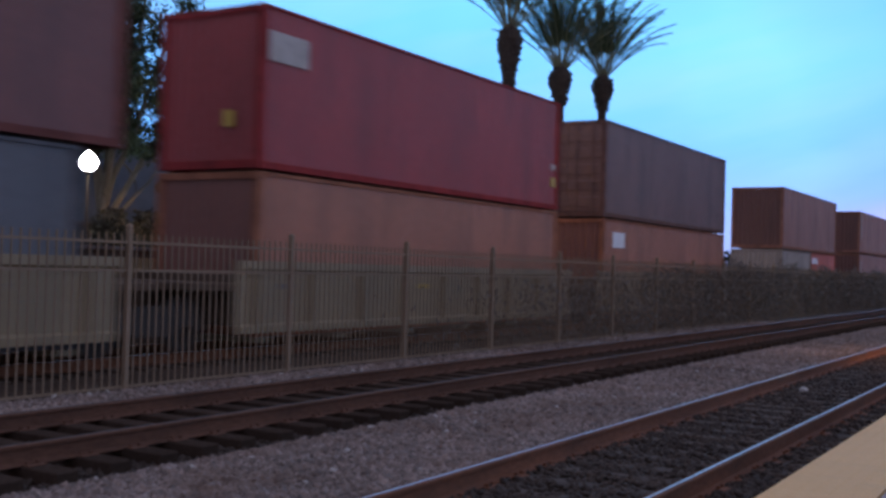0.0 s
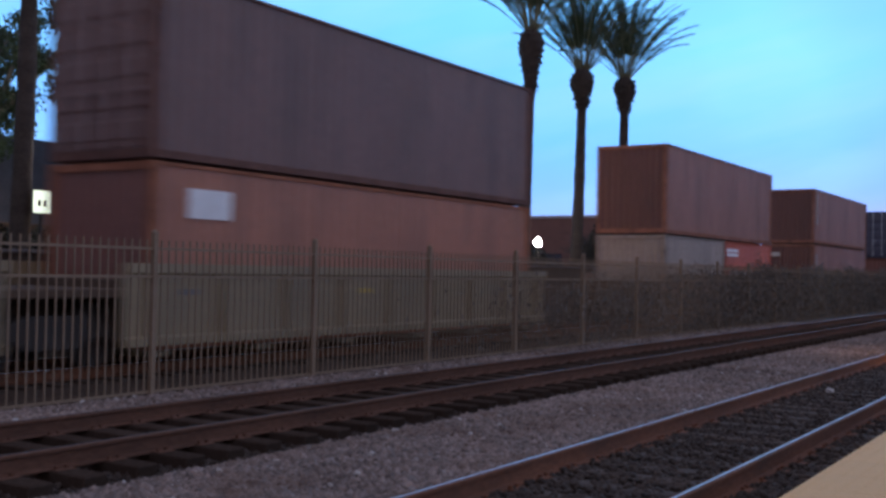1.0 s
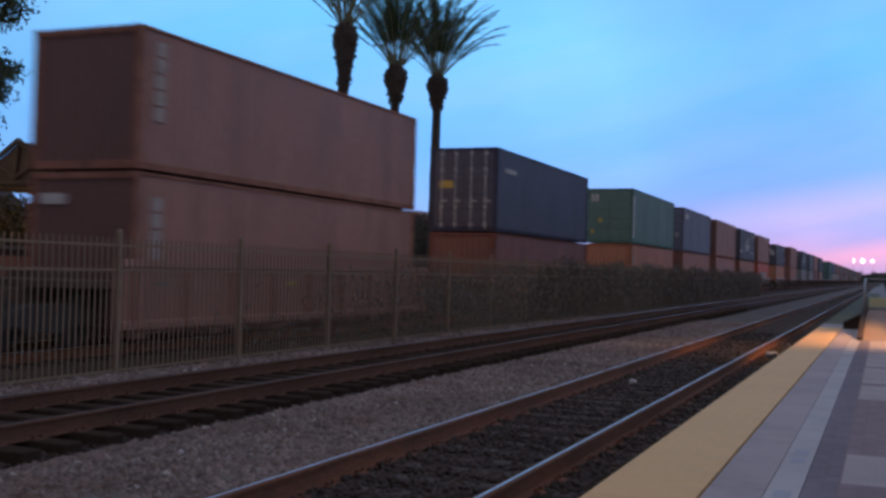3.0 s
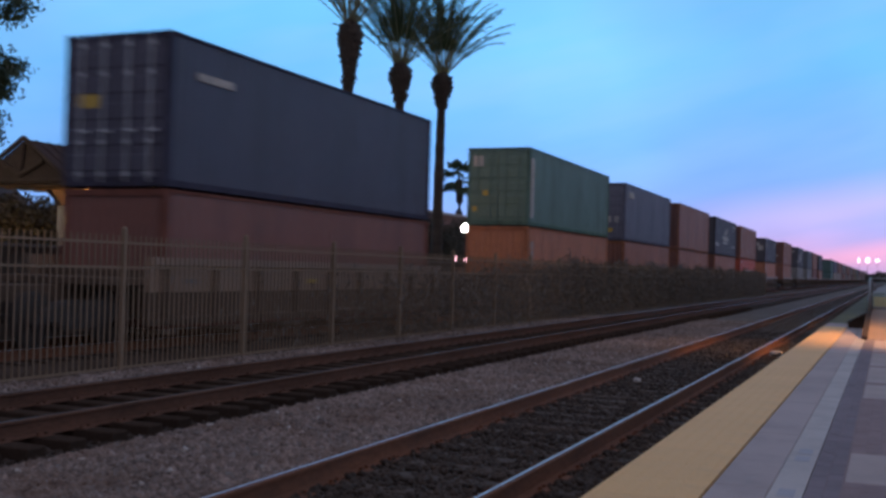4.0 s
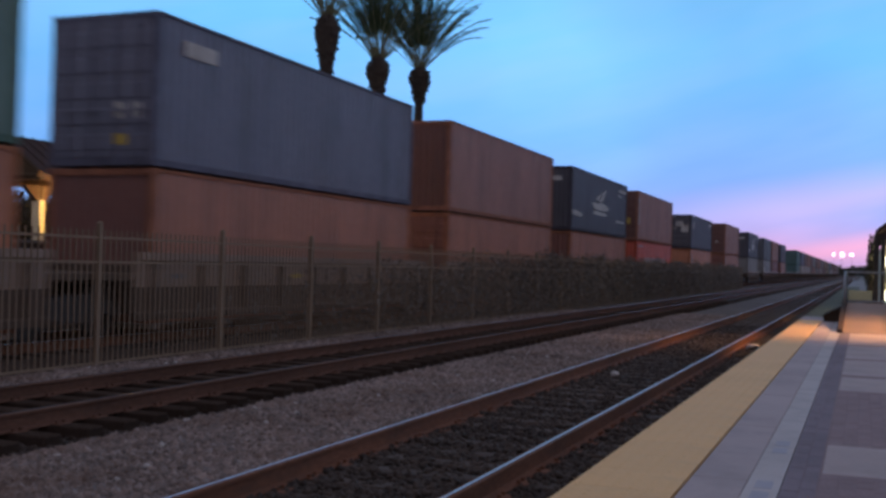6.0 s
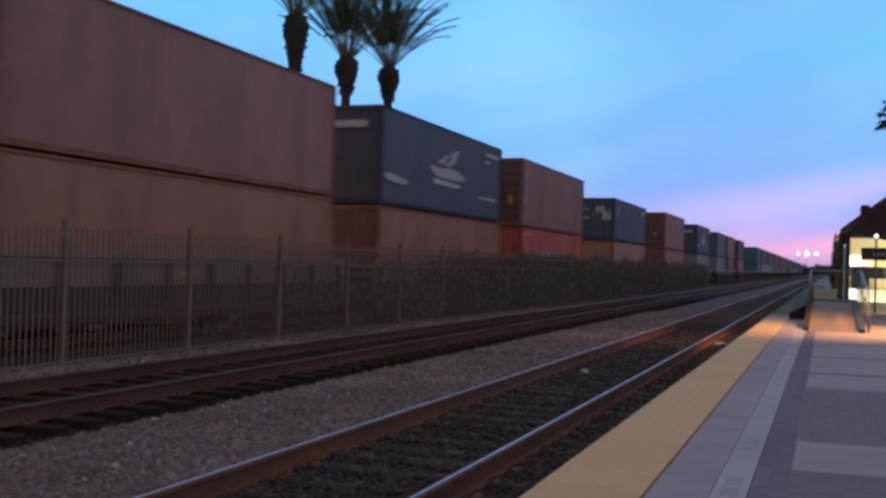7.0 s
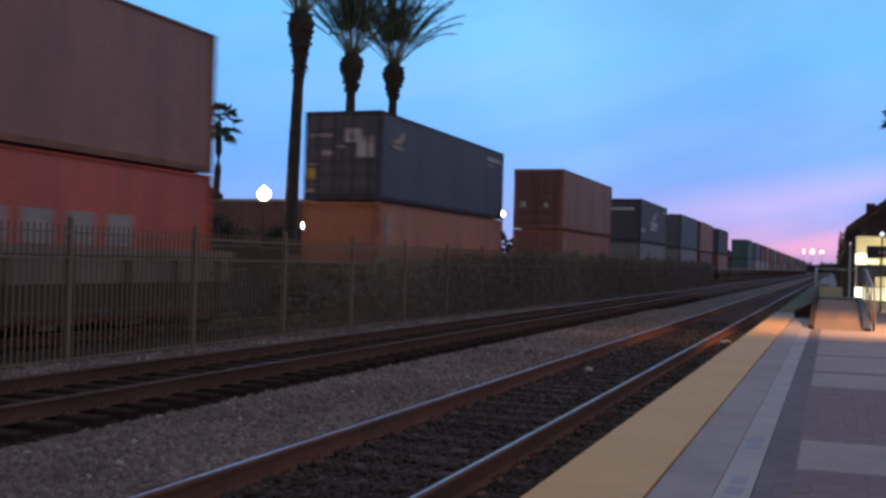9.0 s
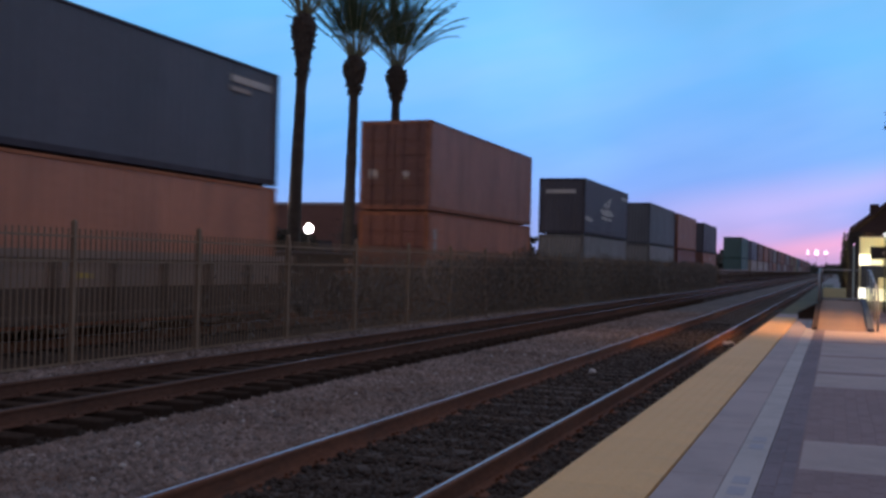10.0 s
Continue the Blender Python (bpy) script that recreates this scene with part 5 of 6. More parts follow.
up_ = thing("utility_pole", pose(-40.0, 122.0, -0.42), "tall wooden utility pole with several crossarms", "utility pole")
bm = bmesh.new()
tube(bm, [(0, 0, 0), (0, 0, 13.6)], [0.2, 0.14], 10)
part("pole", bm, M_trunk, up_)
for z in (13.1, 12.2, 11.0, 9.8):
    bm = bmesh.new()
    box(bm, -0.9, 0.9, -1.3, 1.3, z - 0.07, z + 0.07)
    arm = part("crossarm", bm, M_concrete, up_)
    for k in range(4):
        bm = bmesh.new()
        tube(bm, [(0, -1.2 + 0.8 * k, z + 0.07), (0, -1.2 + 0.8 * k, z + 0.25)], 0.05, 6)
        part("insulator", bm, M_dark_iron, arm)

# block added far behind the train, lamplight put into its glowing wall, white lamp on it
kiosk = thing("lit_kiosk", pose(-31.4, 100.0, -0.42), "narrow block far behind the train, its amber lamplight built in", "kiosk")
bm = bmesh.new()
box(bm, -0.45, 0.45, -0.5, 0.5, 0.0, 6.3, bevel=0.02)
part("wall", bm, mat("amber_glow_wall", (0.6, 0.45, 0.2), rough=0.8, var=0.2, grain=6, bump=0.1, emit=(1.0, 0.62, 0.2), emit_strength=0.22), kiosk, "softly glowing amber wall")
bm = bmesh.new()
box(bm, -0.6, 0.6, -0.65, 0.65, 6.303, 6.5, bevel=0.02)
part("roof", bm, M_timber, kiosk, "flat dark roof")
bm = bmesh.new()
ball(bm, (0.1, -0.72, 3.9), 0.30, 12, 8, 0.7)
part("lamp", bm, M_globe, kiosk, "bright white lamp", smooth=True)

# small lit sign on the trunk of the close palm
sign = thing("lit_sign", pose(-23.72, 17.86, 3.10), "small glowing white sign by a palm trunk", "sign")
M_lit = mat("lit_sign_face", (0.8, 0.8, 0.7), rough=0.4, var=0.0, bump=0.0, emit=(0.9, 1.0, 0.75), emit_strength=0.8)
bm = bmesh.new()
box(bm, -0.05, 0.02, -0.30, 0.30, -0.32, 0.32, bevel=0.01)
part("case", bm, M_dark_iron, sign)
bm = bmesh.new()
box(bm, 0.02, 0.026, -0.27, 0.27, -0.29, 0.29)
face = part("face", bm, M_lit, sign, "glowing pale face")
for k in range(2):
    bm = bmesh.new()
    box(bm, 0.026, 0.030, -0.13 + 0.17 * k, -0.04 + 0.17 * k, -0.12, 0.05)
    part("bar", bm, M_dark_iron, face)
bm = bmesh.new()
tube(bm, [(-0.02, 0, -3.5), (-0.02, 0, -0.3)], 0.04, 8)
part("pole", bm, M_dark_iron, sign)

# brick building across the end of the depot yard
bld = thing("brick_building", pose(0, 83.0, -0.42), "long low red brick building with a flat parapet", "building")
bm = bmesh.new()
BX0, BX1, BH = -84.0, -36.5, 6.85
box(bm, BX0, BX1, 0.4, 16.0, 0.0, BH - 0.25)
WINS = [(-82 + 4.4 * k, -80.2 + 4.4 * k) for k in range(10)]
x = BX0
for a, b in WINS + [(BX1, BX1)]:
    box(bm, x, a, 0.0, 0.4, 0.0, BH - 0.25)
    if b > a:
        box(bm, a, b, 0.0, 0.4, 0.0, 1.5)
        box(bm, a, b, 0.0, 0.4, 3.6, BH - 0.25)
    x = b
part("wall", bm, M_brick, bld, "red brick wall")
bm = bmesh.new()
box(bm, BX0 - 0.1, BX1 + 0.1, -0.1, 16.1, BH - 0.25, BH, bevel=0.03)
part("parapet", bm, M_concrete, bld, "pale parapet coping")
for a, b in WINS:
    bm = bmesh.new()
    box(bm, a + 0.05, b - 0.05, 0.28, 0.33, 1.55, 3.55)
    wnd = part("window", bm, M_glass_dark, bld, "dark window")
    bm = bmesh.new()
    for xa, xb, za, zb in ((a, a + 0.08, 1.5, 3.6), (b - 0.08, b, 1.5, 3.6), (a, b, 1.5, 1.58), (a, b, 3.52, 3.6), ((a + b) / 2 - 0.03, (a + b) / 2 + 0.03, 1.5, 3.6)):
        box(bm, xa, xb, 0.18, 0.27, za, zb)
    part("frame", bm, M_timber, wnd)

# a wood of low trees closing the distance
def far_wood(x0, x1, y0, y1, h, n, seed, label):
    rng = random.Random(seed)
    v, f = [], []
    for i in range(n):
        cx, cy = rng.uniform(x0, x1), rng.uniform(y0, y1)
        hh = h * rng.uniform(0.5, 1.1)
        for j in range(60):
            a, z = rng.uniform(0, 6.283), rng.uniform(0.05, 1.0)
            r = hh * 0.55 * math.sqrt(max(0.04, 1 - (2 * z - 0.9) ** 2 * 0.8)) * rng.uniform(0.5, 1)
            c = Vector((cx + r * math.cos(a), cy + r * math.sin(a), hh * z - 0.4))
            d = Vector((rng.gauss(0, 1), rng.gauss(0, 1), rng.gauss(0, 1))).normalized() * hh * 0.11
            s = d.cross(Vector((rng.gauss(0, 1), rng.gauss(0, 1), 1))).normalized() * hh * 0.09
            b = len(v)
            v += [tuple(c - d), tuple(c + s), tuple(c + d), tuple(c - s)]
            f.append((b, b + 1, b + 2, b + 3))
    me = from_arrays("far_wood", v, f, M_shrub)
    tagged(part("far_wood", me, M_shrub, None), label, "trees", kind="stuff")


far_wood(-160, -40, 150, 320, 9, 90, 1, "dark line of distant trees beyond the brick building")
far_wood(-30, -20, 140, 700, 6, 110, 2, "dark trees along the far side of the line")
far_wood(6, 60, 420, 800, 8.5, 110, 3, "dark distant trees beyond the station")
far_wood(-60, 40, 1100, 1500, 10, 120, 4, "dark tree line at the end of the straight track")

# lamp masts far down the line
M_signal = mat("signal_lens", (0.9, 0.9, 0.9), rough=0.3, var=0.0, bump=0.0, emit=(1.0, 0.66, 0.80), emit_strength=3.2)


def lamp_mast(x, rx, rz):
    e = thing("lamp_mast", pose(x - 4.9, 400.0, -0.42), "distant slender lamp mast with a bright pinkish floodlight", "lamp", "distant lamp masts")
    z = 8.75
    bm = bmesh.new()
    tube(bm, [(0, 0, 0), (0, 0, z - rz)], [0.06, 0.03], 8)
    part("mast", bm, M_dark_iron, e, "dark steel mast")
    bm = bmesh.new()
    box(bm, -rx * 0.5, rx * 0.5, 0.05, 0.16, z - rz * 0.8, z + rz * 0.8, bevel=0.02)
    head = part("lamp_head", bm, M_dark_iron, e, "dark lamp housing")
    bm = bmesh.new()
    bmesh.ops.create_uvsphere(bm, u_segments=14, v_segments=10, radius=1.0, matrix=Matrix.Translation((0, -0.1, z)) @ Matrix.Diagonal((rx, 0.15, rz, 1)))
    part("lens", bm, M_signal, head, "bright pinkish lens", smooth=True)


# lens radii widened to stand in for each lamp's glow
for x, rx, rz in ((-4.6, 0.30, 0.85), (-1.7, 0.72, 0.90), (1.4, 0.70, 0.50)):
    lamp_mast(x, rx, rz)

# ---- ramp and station on the platform ----
M_plate = mat("blue_grey_plate", (0.05, 0.065, 0.095), rough=0.6, var=0.2, bump=0.1)
M_ramp = mat("ramp_surface", (0.31, 0.215, 0.165), rough=0.85, var=0.15, grain=40, big=0.9, bump=0.15, dirt=(0.24, 0.20, 0.18))
M_rail_paint = mat("grey_handrail", (0.30, 0.31, 0.32), rough=0.4, metal=0.6, var=0.1, bump=0.05)
M_pale_board = mat("pale_yellow_board", (0.55, 0.54, 0.32), rough=0.6, var=0.12, grain=20, bump=0.05)
RAMP_TOP_Y, RAMP_H, RX0, RX1 = 31.5, 0.63, -0.40, 0.64

ramp = thing("boarding_ramp", pose(0, 0, PLAT_Z), "raised boarding ramp with concrete sides and pipe handrails", "ramp")
bm = bmesh.new()
prof = [(RAMP_Y, 0.004), (RAMP_TOP_Y, RAMP_H - 0.2 + 0.0), (RAMP_TOP_Y + 3.2, RAMP_H - 0.2), (RAMP_TOP_Y + 3.2, -0.05), (RAMP_Y, -0.05)]
a = [bm.verts.new((RX0, y, z)) for y, z in prof]
b = [bm.verts.new((RX1, y, z)) for y, z in prof]
for i in range(5):
    bm.faces.new((a[i], a[(i + 1) % 5], b[(i + 1) % 5], b[i]))
bm.faces.new(a[::-1])
bm.faces.new(b)
part("slope", bm, M_ramp, ramp, "pale concrete slope lit orange")
for x in (RX0 - 0.12, RX1):
    bm = bmesh.new()
    prof = [(RAMP_Y - 0.1, -0.05), (RAMP_Y - 0.1, 0.06), (RAMP_TOP_Y, RAMP_H - 0.10), (RAMP_TOP_Y + 3.2, RAMP_H - 0.10), (RAMP_TOP_Y + 3.2, -0.05)]
    a = [bm.verts.new((x, y, z)) for y, z in prof]
    b = [bm.verts.new((x + (0.12 if x < 0 else 0.13), y, z)) for y, z in prof]
    for i in range(5):
        bm.faces.new((a[i], a[(i + 1) % 5], b[(i + 1) % 5], b[i]))
    bm.faces.new(a[::-1])
    bm.faces.new(b)
    part("kerb", bm, M_gable if x < 0 else M_plate, ramp, "dark edge plate")
H = RAMP_H - 0.2
for x, mid in ((RX0 - 0.05, False), (RX1 + 0.20, True)):
    bm = bmesh.new()
    y0 = RAMP_Y + 0.1 if mid else RAMP_TOP_Y - 1.2
    z0 = H * (y0 - RAMP_Y) / (RAMP_TOP_Y - RAMP_Y)
    tube(bm, [(x, y0, z0), (x, y0, z0 + 0.62), (x, y0 + 0.06, z0 + 0.78), (x, y0 + 0.35, z0 + 0.90), (x, RAMP_TOP_Y, H + 0.92), (x, RAMP_TOP_Y + 3.1, H + 0.92), (x, RAMP_TOP_Y + 3.1, H)], 0.024, 8)
    for k in range(1, 4):
        y = y0 + (RAMP_TOP_Y - y0) * k / 3
        z = H * (y - RAMP_Y) / (RAMP_TOP_Y - RAMP_Y)
        tube(bm, [(x, y, z), (x, y, z + 0.90)], 0.02, 8)
    tube(bm, [(x, y0, z0 + 0.45), (x, RAMP_TOP_Y, H + 0.45), (x, RAMP_TOP_Y + 3.1, H + 0.45)], 0.018, 8)
    part("handrail", bm, M_rail_paint, ramp, "grey pipe handrail", smooth=True)
bm = bmesh.new()
y = RAMP_TOP_Y + 3.15
tube(bm, [(RX0, y, H + 0.92), (RX1, y, H + 0.92)], 0.024, 8)
part("end_rail", bm, M_rail_paint, ramp, "grey pipe end rail")
bm = bmesh.new()
tube(bm, [(RX0, y, H + 0.05), (RX1, y, H + 0.05)], 0.03, 8)
part("toe_rail", bm, M_rail_paint, ramp, "grey pipe toe rail")
bm = bmesh.new()
box(bm, RX0 + 0.01, RX0 + 0.66, y - 0.02, y + 0.02, H + 0.08, H + 0.37, bevel=0.005)
part("panel", bm, M_pale_board, ramp, "pale yellow infill panel")

# dark wedge that stands in for the shadow left of the ramp
shadow_wedge = thing("storage_box", pose(-0.76, 31.6, PLAT_Z), "low dark wedge standing in for the shadow beside the ramp", "box")
bm = bmesh.new()
extrude_y(bm, [(-0.21, 0.0), (0.215, 0.0), (0.215, 0.36), (-0.21, 0.13)], -0.95, 0.95)
part("body", bm, M_gable, shadow_wedge, "dark brown body")
bm = bmesh.new()
extrude_y(bm, [(-0.23, 0.124), (0.215, 0.364), (0.215, 0.40), (-0.23, 0.16)], -0.98, 0.98)
part("lid", bm, M_gable, shadow_wedge, "sloping dark brown top")

# station building on the platform side, its gable to the ramp
stn = thing("station_building", pose(0, 0, PLAT_Z), "station building with dark overhanging gable roof and brightly lit cream wall", "building")
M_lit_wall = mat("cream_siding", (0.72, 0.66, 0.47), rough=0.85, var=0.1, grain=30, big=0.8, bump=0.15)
M_bright = mat("lit_panel", (0.9, 0.9, 0.85), rough=0.4, var=0.0, bump=0.0, emit=(1.0, 0.97, 0.82), emit_strength=1.6)
M_pane = mat("lit_low_pane", (0.8, 0.8, 0.7), rough=0.4, var=0.15, grain=8, bump=0.0, emit=(1.0, 0.93, 0.58), emit_strength=0.85)
M_bright2 = mat("dim_lit_panel", (0.8, 0.8, 0.7), rough=0.4, var=0.0, bump=0.0, emit=(1.0, 0.95, 0.70), emit_strength=0.55)
SX0, SX1, SY0, SY1 = 0.74, 7.4, 41.0, 72.0
bm = bmesh.new()
box(bm, SX0, SX1, SY0 + 0.2, SY1, 0.0, 2.56)
part("wall", bm, M_lit_wall, stn, "cream wall")
bm = bmesh.new()
q = [bm.verts.new(p) for p in ((SX0, SY0 + 0.18, 2.57), (SX1, SY0 + 0.18, 2.57), (4.2, SY0 + 0.18, 5.3), (SX0, SY0 + 0.35, 2.57), (SX1, SY0 + 0.35, 2.57), (4.2, SY0 + 0.35, 5.3))]
for f in ((0, 1, 2), (5, 4, 3), (0, 3, 4, 1), (1, 4, 5, 2), (2, 5, 3, 0)):
    bm.faces.new([q[k] for k in f])
part("gable", bm, M_tile_roof, stn, "dark shingled gable")
for k in range(7):
    bm = bmesh.new()
    box(bm, SX0 + 0.02, SX1, SY0 + 0.165, SY0 + 0.198, 1.62 + 0.135 * k, 1.62 + 0.135 * k + 0.118)
    part("siding_board", bm, M_lit_wall, stn)
bm = bmesh.new()
extrude_y(bm, [(0.38, 2.66), (0.38, 2.80), (4.2, 5.78), (8.1, 2.80), (8.1, 2.66), (4.2, 5.55)], SY0 - 2.4, SY1 + 0.6)
part("roof", bm, M_tile_roof, stn, "dark sloping roof")
bm = bmesh.new()
lower = [(0.62, 2.72), (0.66, 2.70), (2.5, 2.26), (7.8, 2.26), (7.8, 2.72), (4.2, 5.53)]
lo = [bm.verts.new((x, SY0 - 2.34, z)) for x, z in lower]
hi = [bm.verts.new((x, SY0 - 2.28, z)) for x, z in lower]
bm.faces.new(lo)
bm.faces.new(hi[::-1])
for k in range(6):
    bm.faces.new((lo[k], hi[k], hi[(k + 1) % 6], lo[(k + 1) % 6]))
part("porch_gable", bm, M_tile_roof, stn, "dark boarded porch gable")
bm = bmesh.new()
box(bm, 1.05, 1.35, SY0 - 0.3, SY0 + 0.3, 2.9, 3.72, bevel=0.03)
part("chimney", bm, M_tile_roof, stn, "stub chimney")
bm = bmesh.new()
box(bm, SX0 + 0.05, 4.5, SY0 + 0.12, SY0 + 0.16, 0.72, 1.55)
part("window", bm, M_glass_dark, stn, "dark window band")
for x in (1.9, 2.9):
    bm = bmesh.new()
    box(bm, x - 0.04, x + 0.04, SY0 + 0.06, SY0 + 0.13, 0.72, 1.55)
    part("mullion", bm, M_dark_iron, stn)
for x in (0.62, 0.42):
    bm = bmesh.new()
    box(bm, x - 0.07, x + 0.07, SY0 - 2.3, SY0 - 2.16, 0.0, 2.68 if x > 0.5 else 2.66, bevel=0.015)
    part("porch_post", bm, M_dark_iron, stn, "dark porch post")
bm = bmesh.new()
box(bm, 0.36, 0.85, SY0 - 2.32, SY0 - 2.14, 2.50, 2.655, bevel=0.015)
part("porch_beam", bm, M_dark_iron, stn)
bm = bmesh.new()
box(bm, 0.60, 1.10, SY0 - 0.30, SY0 - 0.16, 1.57, 1.92, bevel=0.02)
part("lit_header", bm, M_bright, stn, "glowing white panel")
bm = bmesh.new()
box(bm, 1.135, 1.48, SY0 - 0.28, SY0 - 0.18, 1.57, 1.74, bevel=0.02)
part("lit_strip", bm, M_bright2, stn, "glowing yellowish strip")

# lit low windows and a beige counter front under the dark window band
for k, (xa, xb) in enumerate(((0.68, 1.0), (1.03, 1.6), (1.63, 2.4), (2.43, 3.4), (3.43, 4.5))):
    bm = bmesh.new()
    box(bm, xa, xb, SY0 + 0.09, SY0 + 0.14, 0.30, 0.74)
    pane = part("low_window", bm, M_bright if k == 0 else M_pane, stn, "glowing yellowish pane")
    bm = bmesh.new()
    box(bm, xb, xb + 0.03, SY0 + 0.05, SY0 + 0.15, 0.28, 0.76)
    part("mullion", bm, M_dark_iron, pane)
bm = bmesh.new()
box(bm, 0.66, 4.6, SY0 + 0.04, SY0 + 0.16, 0.0, 0.30, bevel=0.01)
part("plinth", bm, M_kerb, stn, "grey plinth")
bm = bmesh.new()
box(bm, 1.38, 4.6, SY0 - 0.25, SY0 + 0.05, 0.76, 1.13, bevel=0.03)
part("counter_front", bm, M_cream, stn, "beige counter front")

# dark sign board with pale writing that cannot be read
sg = thing("station_sign", pose(1.64, 38.2, PLAT_Z), "dark hanging station sign with small pale lettering", "sign")
bm = bmesh.new()
box(bm, -0.62, 0.75, -0.05, 0.05, 1.76, 2.16, bevel=0.02)
board = part("board", bm, M_dark_iron, sg, "dark sign board")
for k in range(5):
    bm = bmesh.new()
    box(bm, -0.25 + k * 0.13, -0.16 + k * 0.13, -0.056, -0.05, 1.90, 2.00)
    part("lettering_bar", bm, M_dull_mark, board)
bm = bmesh.new()
tube(bm, [(0.66, 0.0, 0.0), (0.66, 0.0, 1.78)], 0.05, 8)
part("post", bm, M_dark_iron, sg)

M_globe_blue = mat("cold_globe", (0.9, 0.9, 0.95), rough=0.3, var=0.0, bump=0.0, emit=(0.85, 0.88, 1.0), emit_strength=1.6)
pg = thing("wall_lamp", pose(1.47, 37.9, PLAT_Z), "small cold white globe lamp on a slim stem", "lamp")
bm = bmesh.new()
tube(bm, [(0, 0.0, 2.10), (0, 0.0, 2.46)], 0.025, 8)
part("stem", bm, M_dark_iron, pg)
bm = bmesh.new()
ball(bm, (0, 0, 2.54), 0.065)
part("globe", bm, M_globe_blue, pg, "glowing globe", smooth=True)
bm = bmesh.new()
tube(bm, [(0, 0.0, 0.0), (0, 0.0, 2.10)], 0.03, 8)
part("post", bm, M_dark_iron, pg)

# unseen lamp trough added under the porch roof to light the gable wall
pt = thing("porch_light", pose(2.6, SY0 - 2.0, PLAT_Z + 2.60), "added strip lamp under the porch roof", "lamp")
bm = bmesh.new()
box(bm, -1.5, 1.5, -0.08, 0.08, 0.03, 0.14, bevel=0.01)
part("trough", bm, M_dark_iron, pt)
# lip that hides the tube from the camera
bm = bmesh.new()
box(bm, -1.5, 1.5, -0.13, -0.085, -0.10, 0.14)
part("front_lip", bm, M_dark_iron, pt)
bm = bmesh.new()
box(bm, -1.45, 1.45, -0.05, 0.05, -0.01, 0.028)
part("tube", bm, M_bright, pt, "glowing tube")
ad = bpy.data.lights.new("porch_strip", "AREA")
ad.color, ad.energy, ad.shape, ad.size, ad.size_y = (1.0, 0.88, 0.52), 120, "RECTANGLE", 2.9, 0.1
al = new("porch_strip", ad)
al.matrix_world = look((2.6, SY0 - 2.0, PLAT_Z + 2.56), (2.6, SY0 - 0.7, 0.7))

# sodium lamp on a tall post beside the ramp
sp = thing("platform_lamp", pose(5.4, 25.4, PLAT_Z), "tall platform lamp with a sodium lens", "lamp")
bm = bmesh.new()
tube(bm, [(0, 0, 0), (0, 0, 4.6), (-0.2, 0, 4.9), (-0.9, 0, 5.0)], [0.09, 0.06, 0.05, 0.04], 10)
part("post", bm, M_dark_iron, sp)
bm = bmesh.new()
box(bm, -1.35, -0.85, -0.16, 0.16, 4.93, 5.08, bevel=0.03)
part("head", bm, M_dark_iron, sp)
bm = bmesh.new()
ball(bm, (-1.1, 0, 4.92), 0.13, sz=0.5)
part("lens", bm, M_sodium, sp, "glowing sodium lens")
sd = bpy.data.lights.new("platform_light", "SPOT")
sd.color, sd.energy, sd.spot_size, sd.spot_blend, sd.shadow_soft_size = (1.0, 0.48, 0.16), 4600, radians(82), 1.0, 0.40
sl = new("platform_light", sd)
sl.matrix_world = look((4.3, 25.4, PLAT_Z + 4.80), (1.75, 25.4, 0.2))
# unseen copy of the lamp behind the camera, added as warm fill
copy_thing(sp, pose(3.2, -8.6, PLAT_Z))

rear_fill_data = sd.copy()
rear_fill_data.energy, rear_fill_data.spot_size = 260, radians(80)
rear_fill = new("platform_light", rear_fill_data)
rear_fill.matrix_world = look((2.1, -8.6, PLAT_Z + 4.80), (-3.0, -5.5, 0.2))

# ---- litter ----
def scrap(x, y, z, s, seed, label):
    rng = random.Random(seed)
    bm = bmesh.new()
    bmesh.ops.create_icosphere(bm, subdivisions=2, radius=s)
    for v in bm.verts:
        v.co *= rng.uniform(0.6, 1.25)
        v.co.z *= 0.55
    solid("paper_scrap", bm, M_white_mark, label, "litter", "scraps of litter", at=pose(x, y, z + s * 0.4))


scrap(-3.52, 16.3, -0.16, 0.065, 1, "crumpled white paper lying between the rails")
scrap(-4.86, 9.9, -0.18, 0.045, 2, "small white scrap lying on the ballast")
scrap(-4.99, 7.3, -0.18, 0.05, 3, "small white scrap lying on the ballast")
scrap(-2.15, 23.5, -0.16, 0.13, 4, "crumpled pale paper lying beside the rail")

# ---- ties and stones ----
bm = bmesh.new()
box(bm, -1.28, 1.28, -0.115, 0.115, -0.36, -0.165, bevel=0.012)
TIE = mesh_of("tie", bm, M_tie)
M_tie_dark = mat("tie_oily", (0.052, 0.037, 0.029), rough=1.0, var=0.4, grain=18, big=2.0, bump=0.6, random_value=0.3, spec=0.0)
bm = bmesh.new()
for s in (-0.7525, 0.7525):
    box(bm, s - 0.17, s + 0.17, -0.09, 0.09, -0.17, -0.158)
    for dx in (-0.10, 0.10):
        for dy in (-0.05, 0.05):
            box(bm, s + dx - 0.014, s + dx + 0.014, dy - 0.014, dy + 0.014, -0.16, -0.135)
PLATE = mesh_of("tie_plate", bm, M_rust)
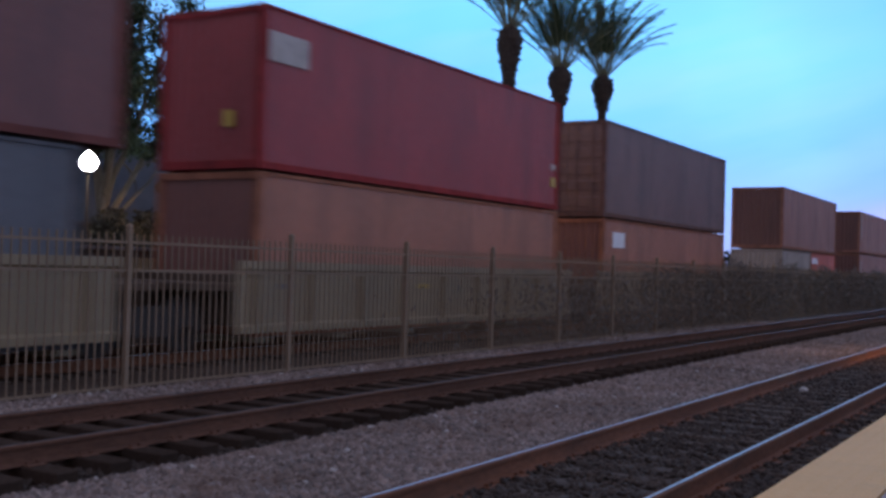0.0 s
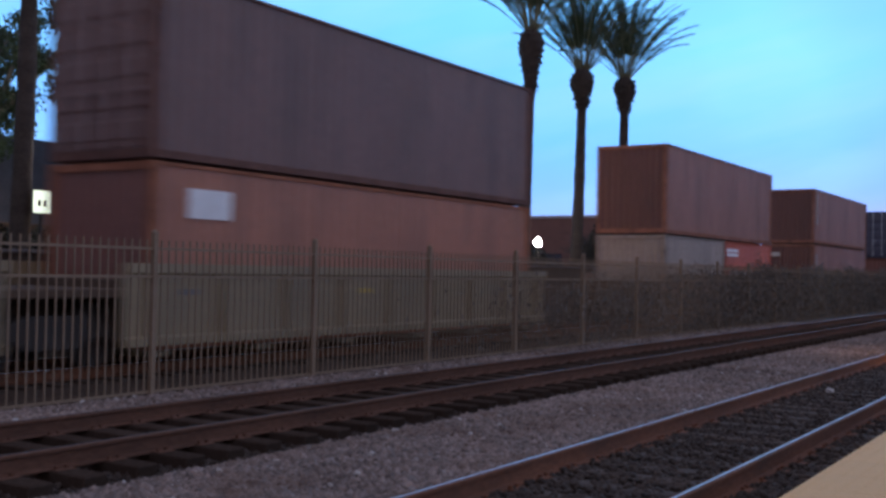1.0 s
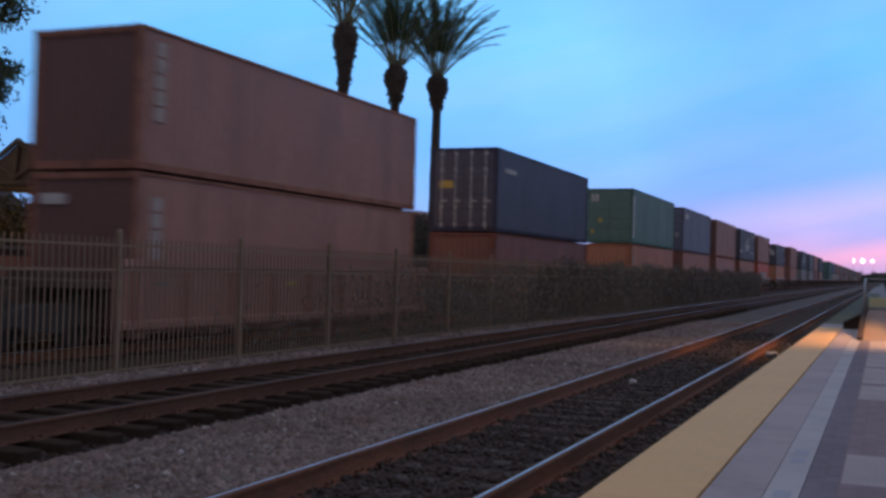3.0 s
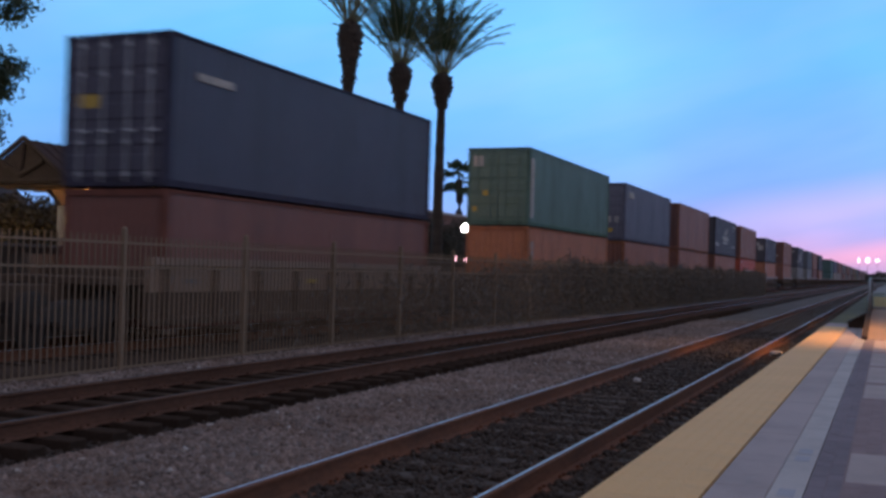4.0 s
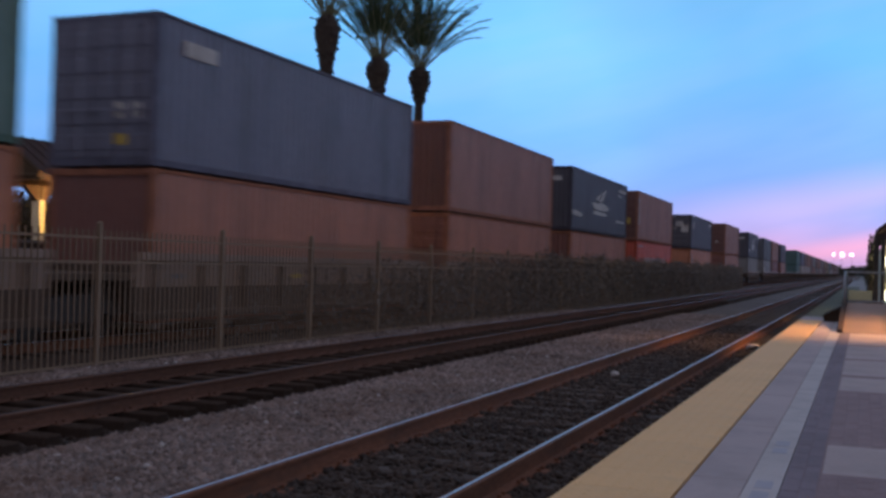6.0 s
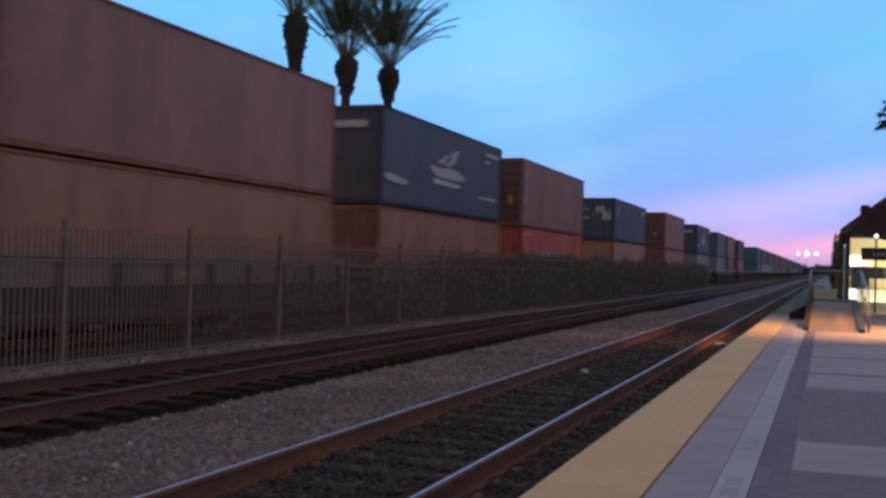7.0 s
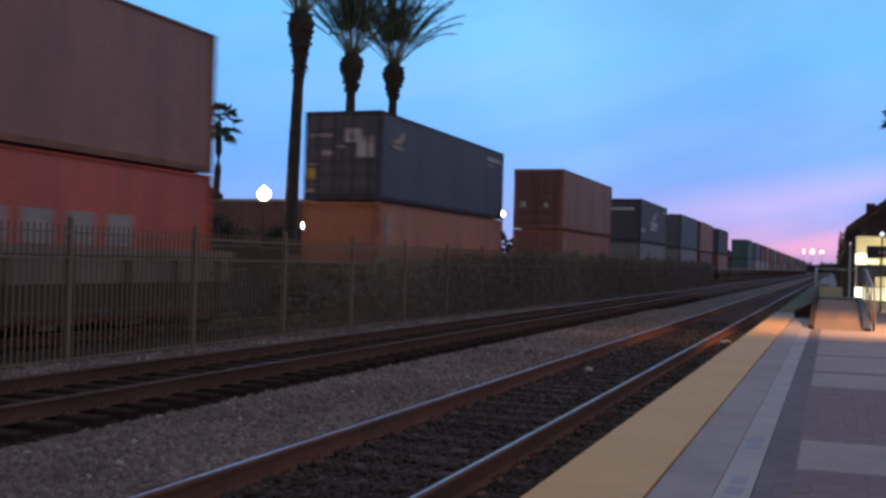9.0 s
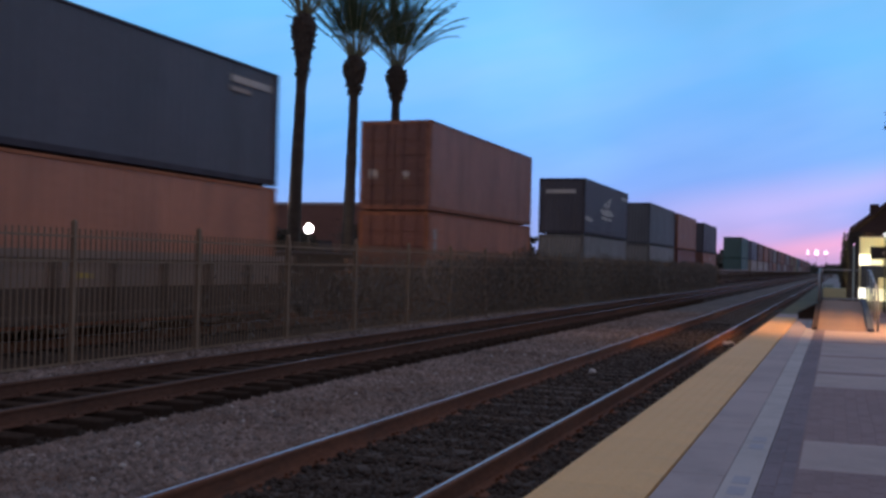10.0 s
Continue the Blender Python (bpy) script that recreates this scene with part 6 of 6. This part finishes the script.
for tr, y_last, mt in ((track_near, 80.0, M_tie), (track_mid, 60.0, M_tie_dark)):
    far, y, k = bmesh.new(), -10.19, 0
    while y < 260.0:
        if y < y_last:
            t = part("tie", TIE, mt, tr, at=pose(random.uniform(-0.03, 0.03), y, random.uniform(-0.008, 0.006), 0, 0, random.uniform(-0.6, 0.6)))
            if y < 40:
                part("tie_plate", PLATE, M_rust if tr is track_near else M_rust_dark, t)
        else:
            box(far, -1.28, 1.28, y - 0.115, y + 0.115, -0.36, -0.165)
        y += 0.53
    tagged(part("distant_ties", far, M_tie, tr, "dark wooden ties"), kind="stuff")
far, y = bmesh.new(), -20.0
while y < 260.0:
    box(far, -1.28, 1.28, y - 0.115, y + 0.115, -0.36, -0.165)
    y += 0.53
tagged(part("ties", far, M_tie, track_train, "dark wooden ties"), kind="stuff")

# stones darkened for grime plus shade by the ties and platform edge
M_stone_dark = mat("grime_shade_stone", (0.058, 0.042, 0.033), rough=0.9, var=0.3, grain=30, big=0.8, bump=0.2, random_value=0.5)
rs = np.random.RandomState(4)


def stones(name, n, y0, y1, size, lanes, material, label):
    """Loose crushed stones, thinning with distance."""
    u = rs.rand(n)
    ys = y0 * (y1 / y0) ** u
    wts = np.array([b - a for a, b, z in lanes])
    pick = rs.choice(len(lanes), n, p=wts / wts.sum())
    la = np.array(lanes)[pick]
    xs = la[:, 0] + (la[:, 1] - la[:, 0]) * rs.rand(n)
    zs = la[:, 2] + rs.rand(n) * 0.02
    base = np.array([(1, 0, 0), (-1, 0, 0), (0, 1, 0), (0, -1, 0), (0, 0, 1), (0, 0, -1)], float)
    tri = np.array([(0, 2, 4), (2, 1, 4), (1, 3, 4), (3, 0, 4), (2, 0, 5), (1, 2, 5), (3, 1, 5), (0, 3, 5)])
    s = size * (0.55 + 0.9 * rs.rand(n, 1, 1)) * (0.65 + 0.7 * rs.rand(n, 6, 1))
    ang = rs.rand(n) * 6.283
    ca, sa = np.cos(ang), np.sin(ang)
    v = base[None] * s + 0.35 * size * (rs.rand(n, 6, 3) - 0.5)
    tilt = (rs.rand(n) - 0.5) * 1.6
    ct, st_ = np.cos(tilt), np.sin(tilt)
    x1, z1 = v[..., 0] * ct[:, None] - v[..., 2] * st_[:, None], v[..., 0] * st_[:, None] + v[..., 2] * ct[:, None]
    x2, y2 = x1 * ca[:, None] - v[..., 1] * sa[:, None], x1 * sa[:, None] + v[..., 1] * ca[:, None]
    vv = np.stack([x2 + xs[:, None], y2 + ys[:, None], z1 * 0.8 + zs[:, None]], -1).reshape(-1, 3)
    ff = (tri[None] + 6 * np.arange(n)[:, None, None]).reshape(-1, 3)
    me = bpy.data.meshes.new(name)
    me.vertices.add(len(vv))
    me.vertices.foreach_set("co", vv.ravel())
    me.loops.add(ff.size)
    me.loops.foreach_set("vertex_index", ff.ravel())
    me.polygons.add(len(ff))
    me.polygons.foreach_set("loop_start", np.arange(len(ff)) * 3)
    me.update(calc_edges=True)
    me.materials.append(material)
    tagged(part(name, me, material, None), label, "ballast", kind="stuff")


stones("ballast_stones", 64000, 3.5, 40.0, 0.046, [(-6.18, -4.06, -0.155), (-6.18, -4.06, -0.155), (-10.4, -9.3, -0.18)], M_stone, "loose crushed grey and brown ballast stones")
M_pale_stone = mat("pale_stone", (0.50, 0.47, 0.44), rough=0.9, var=0.2, grain=30, big=0.8, bump=0.2, random_value=0.4)
stones("pale_stones", 130, 5.0, 40.0, 0.035, [(-6.2, -4.1, -0.13), (-10.4, -9.3, -0.16)], M_pale_stone, "scattered pale stones and scraps on the ballast")
stones("track_stones", 26000, 3.5, 34.0, 0.032, [(-3.9, -2.55, -0.18), (-2.4, -1.7, -0.18), (-9.3, -8.95, -0.28), (-8.75, -7.35, -0.28), (-7.2, -6.5, -0.28)], M_stone_dark, "dark ballast stones with grime and shade in their colour")


# ---- what moves ----
def motions():
    times = [0.0, 1.0, 2.0, 3.0, 4.0, 5.0, 6.0, 7.0, 8.0, 9.0, 10.0]
    for ob in MOVERS:
        x, y, z = ob.location
        walk(ob, [(t, pose(x, y - shift(t), z)) for t in times])
    for w, y in WHEELSETS:
        walk(w, [(k / 30, pose(0, y, 0.457, math.degrees(shift(k / 30) / 0.457) % 360)) for k in range(301)])


motions()
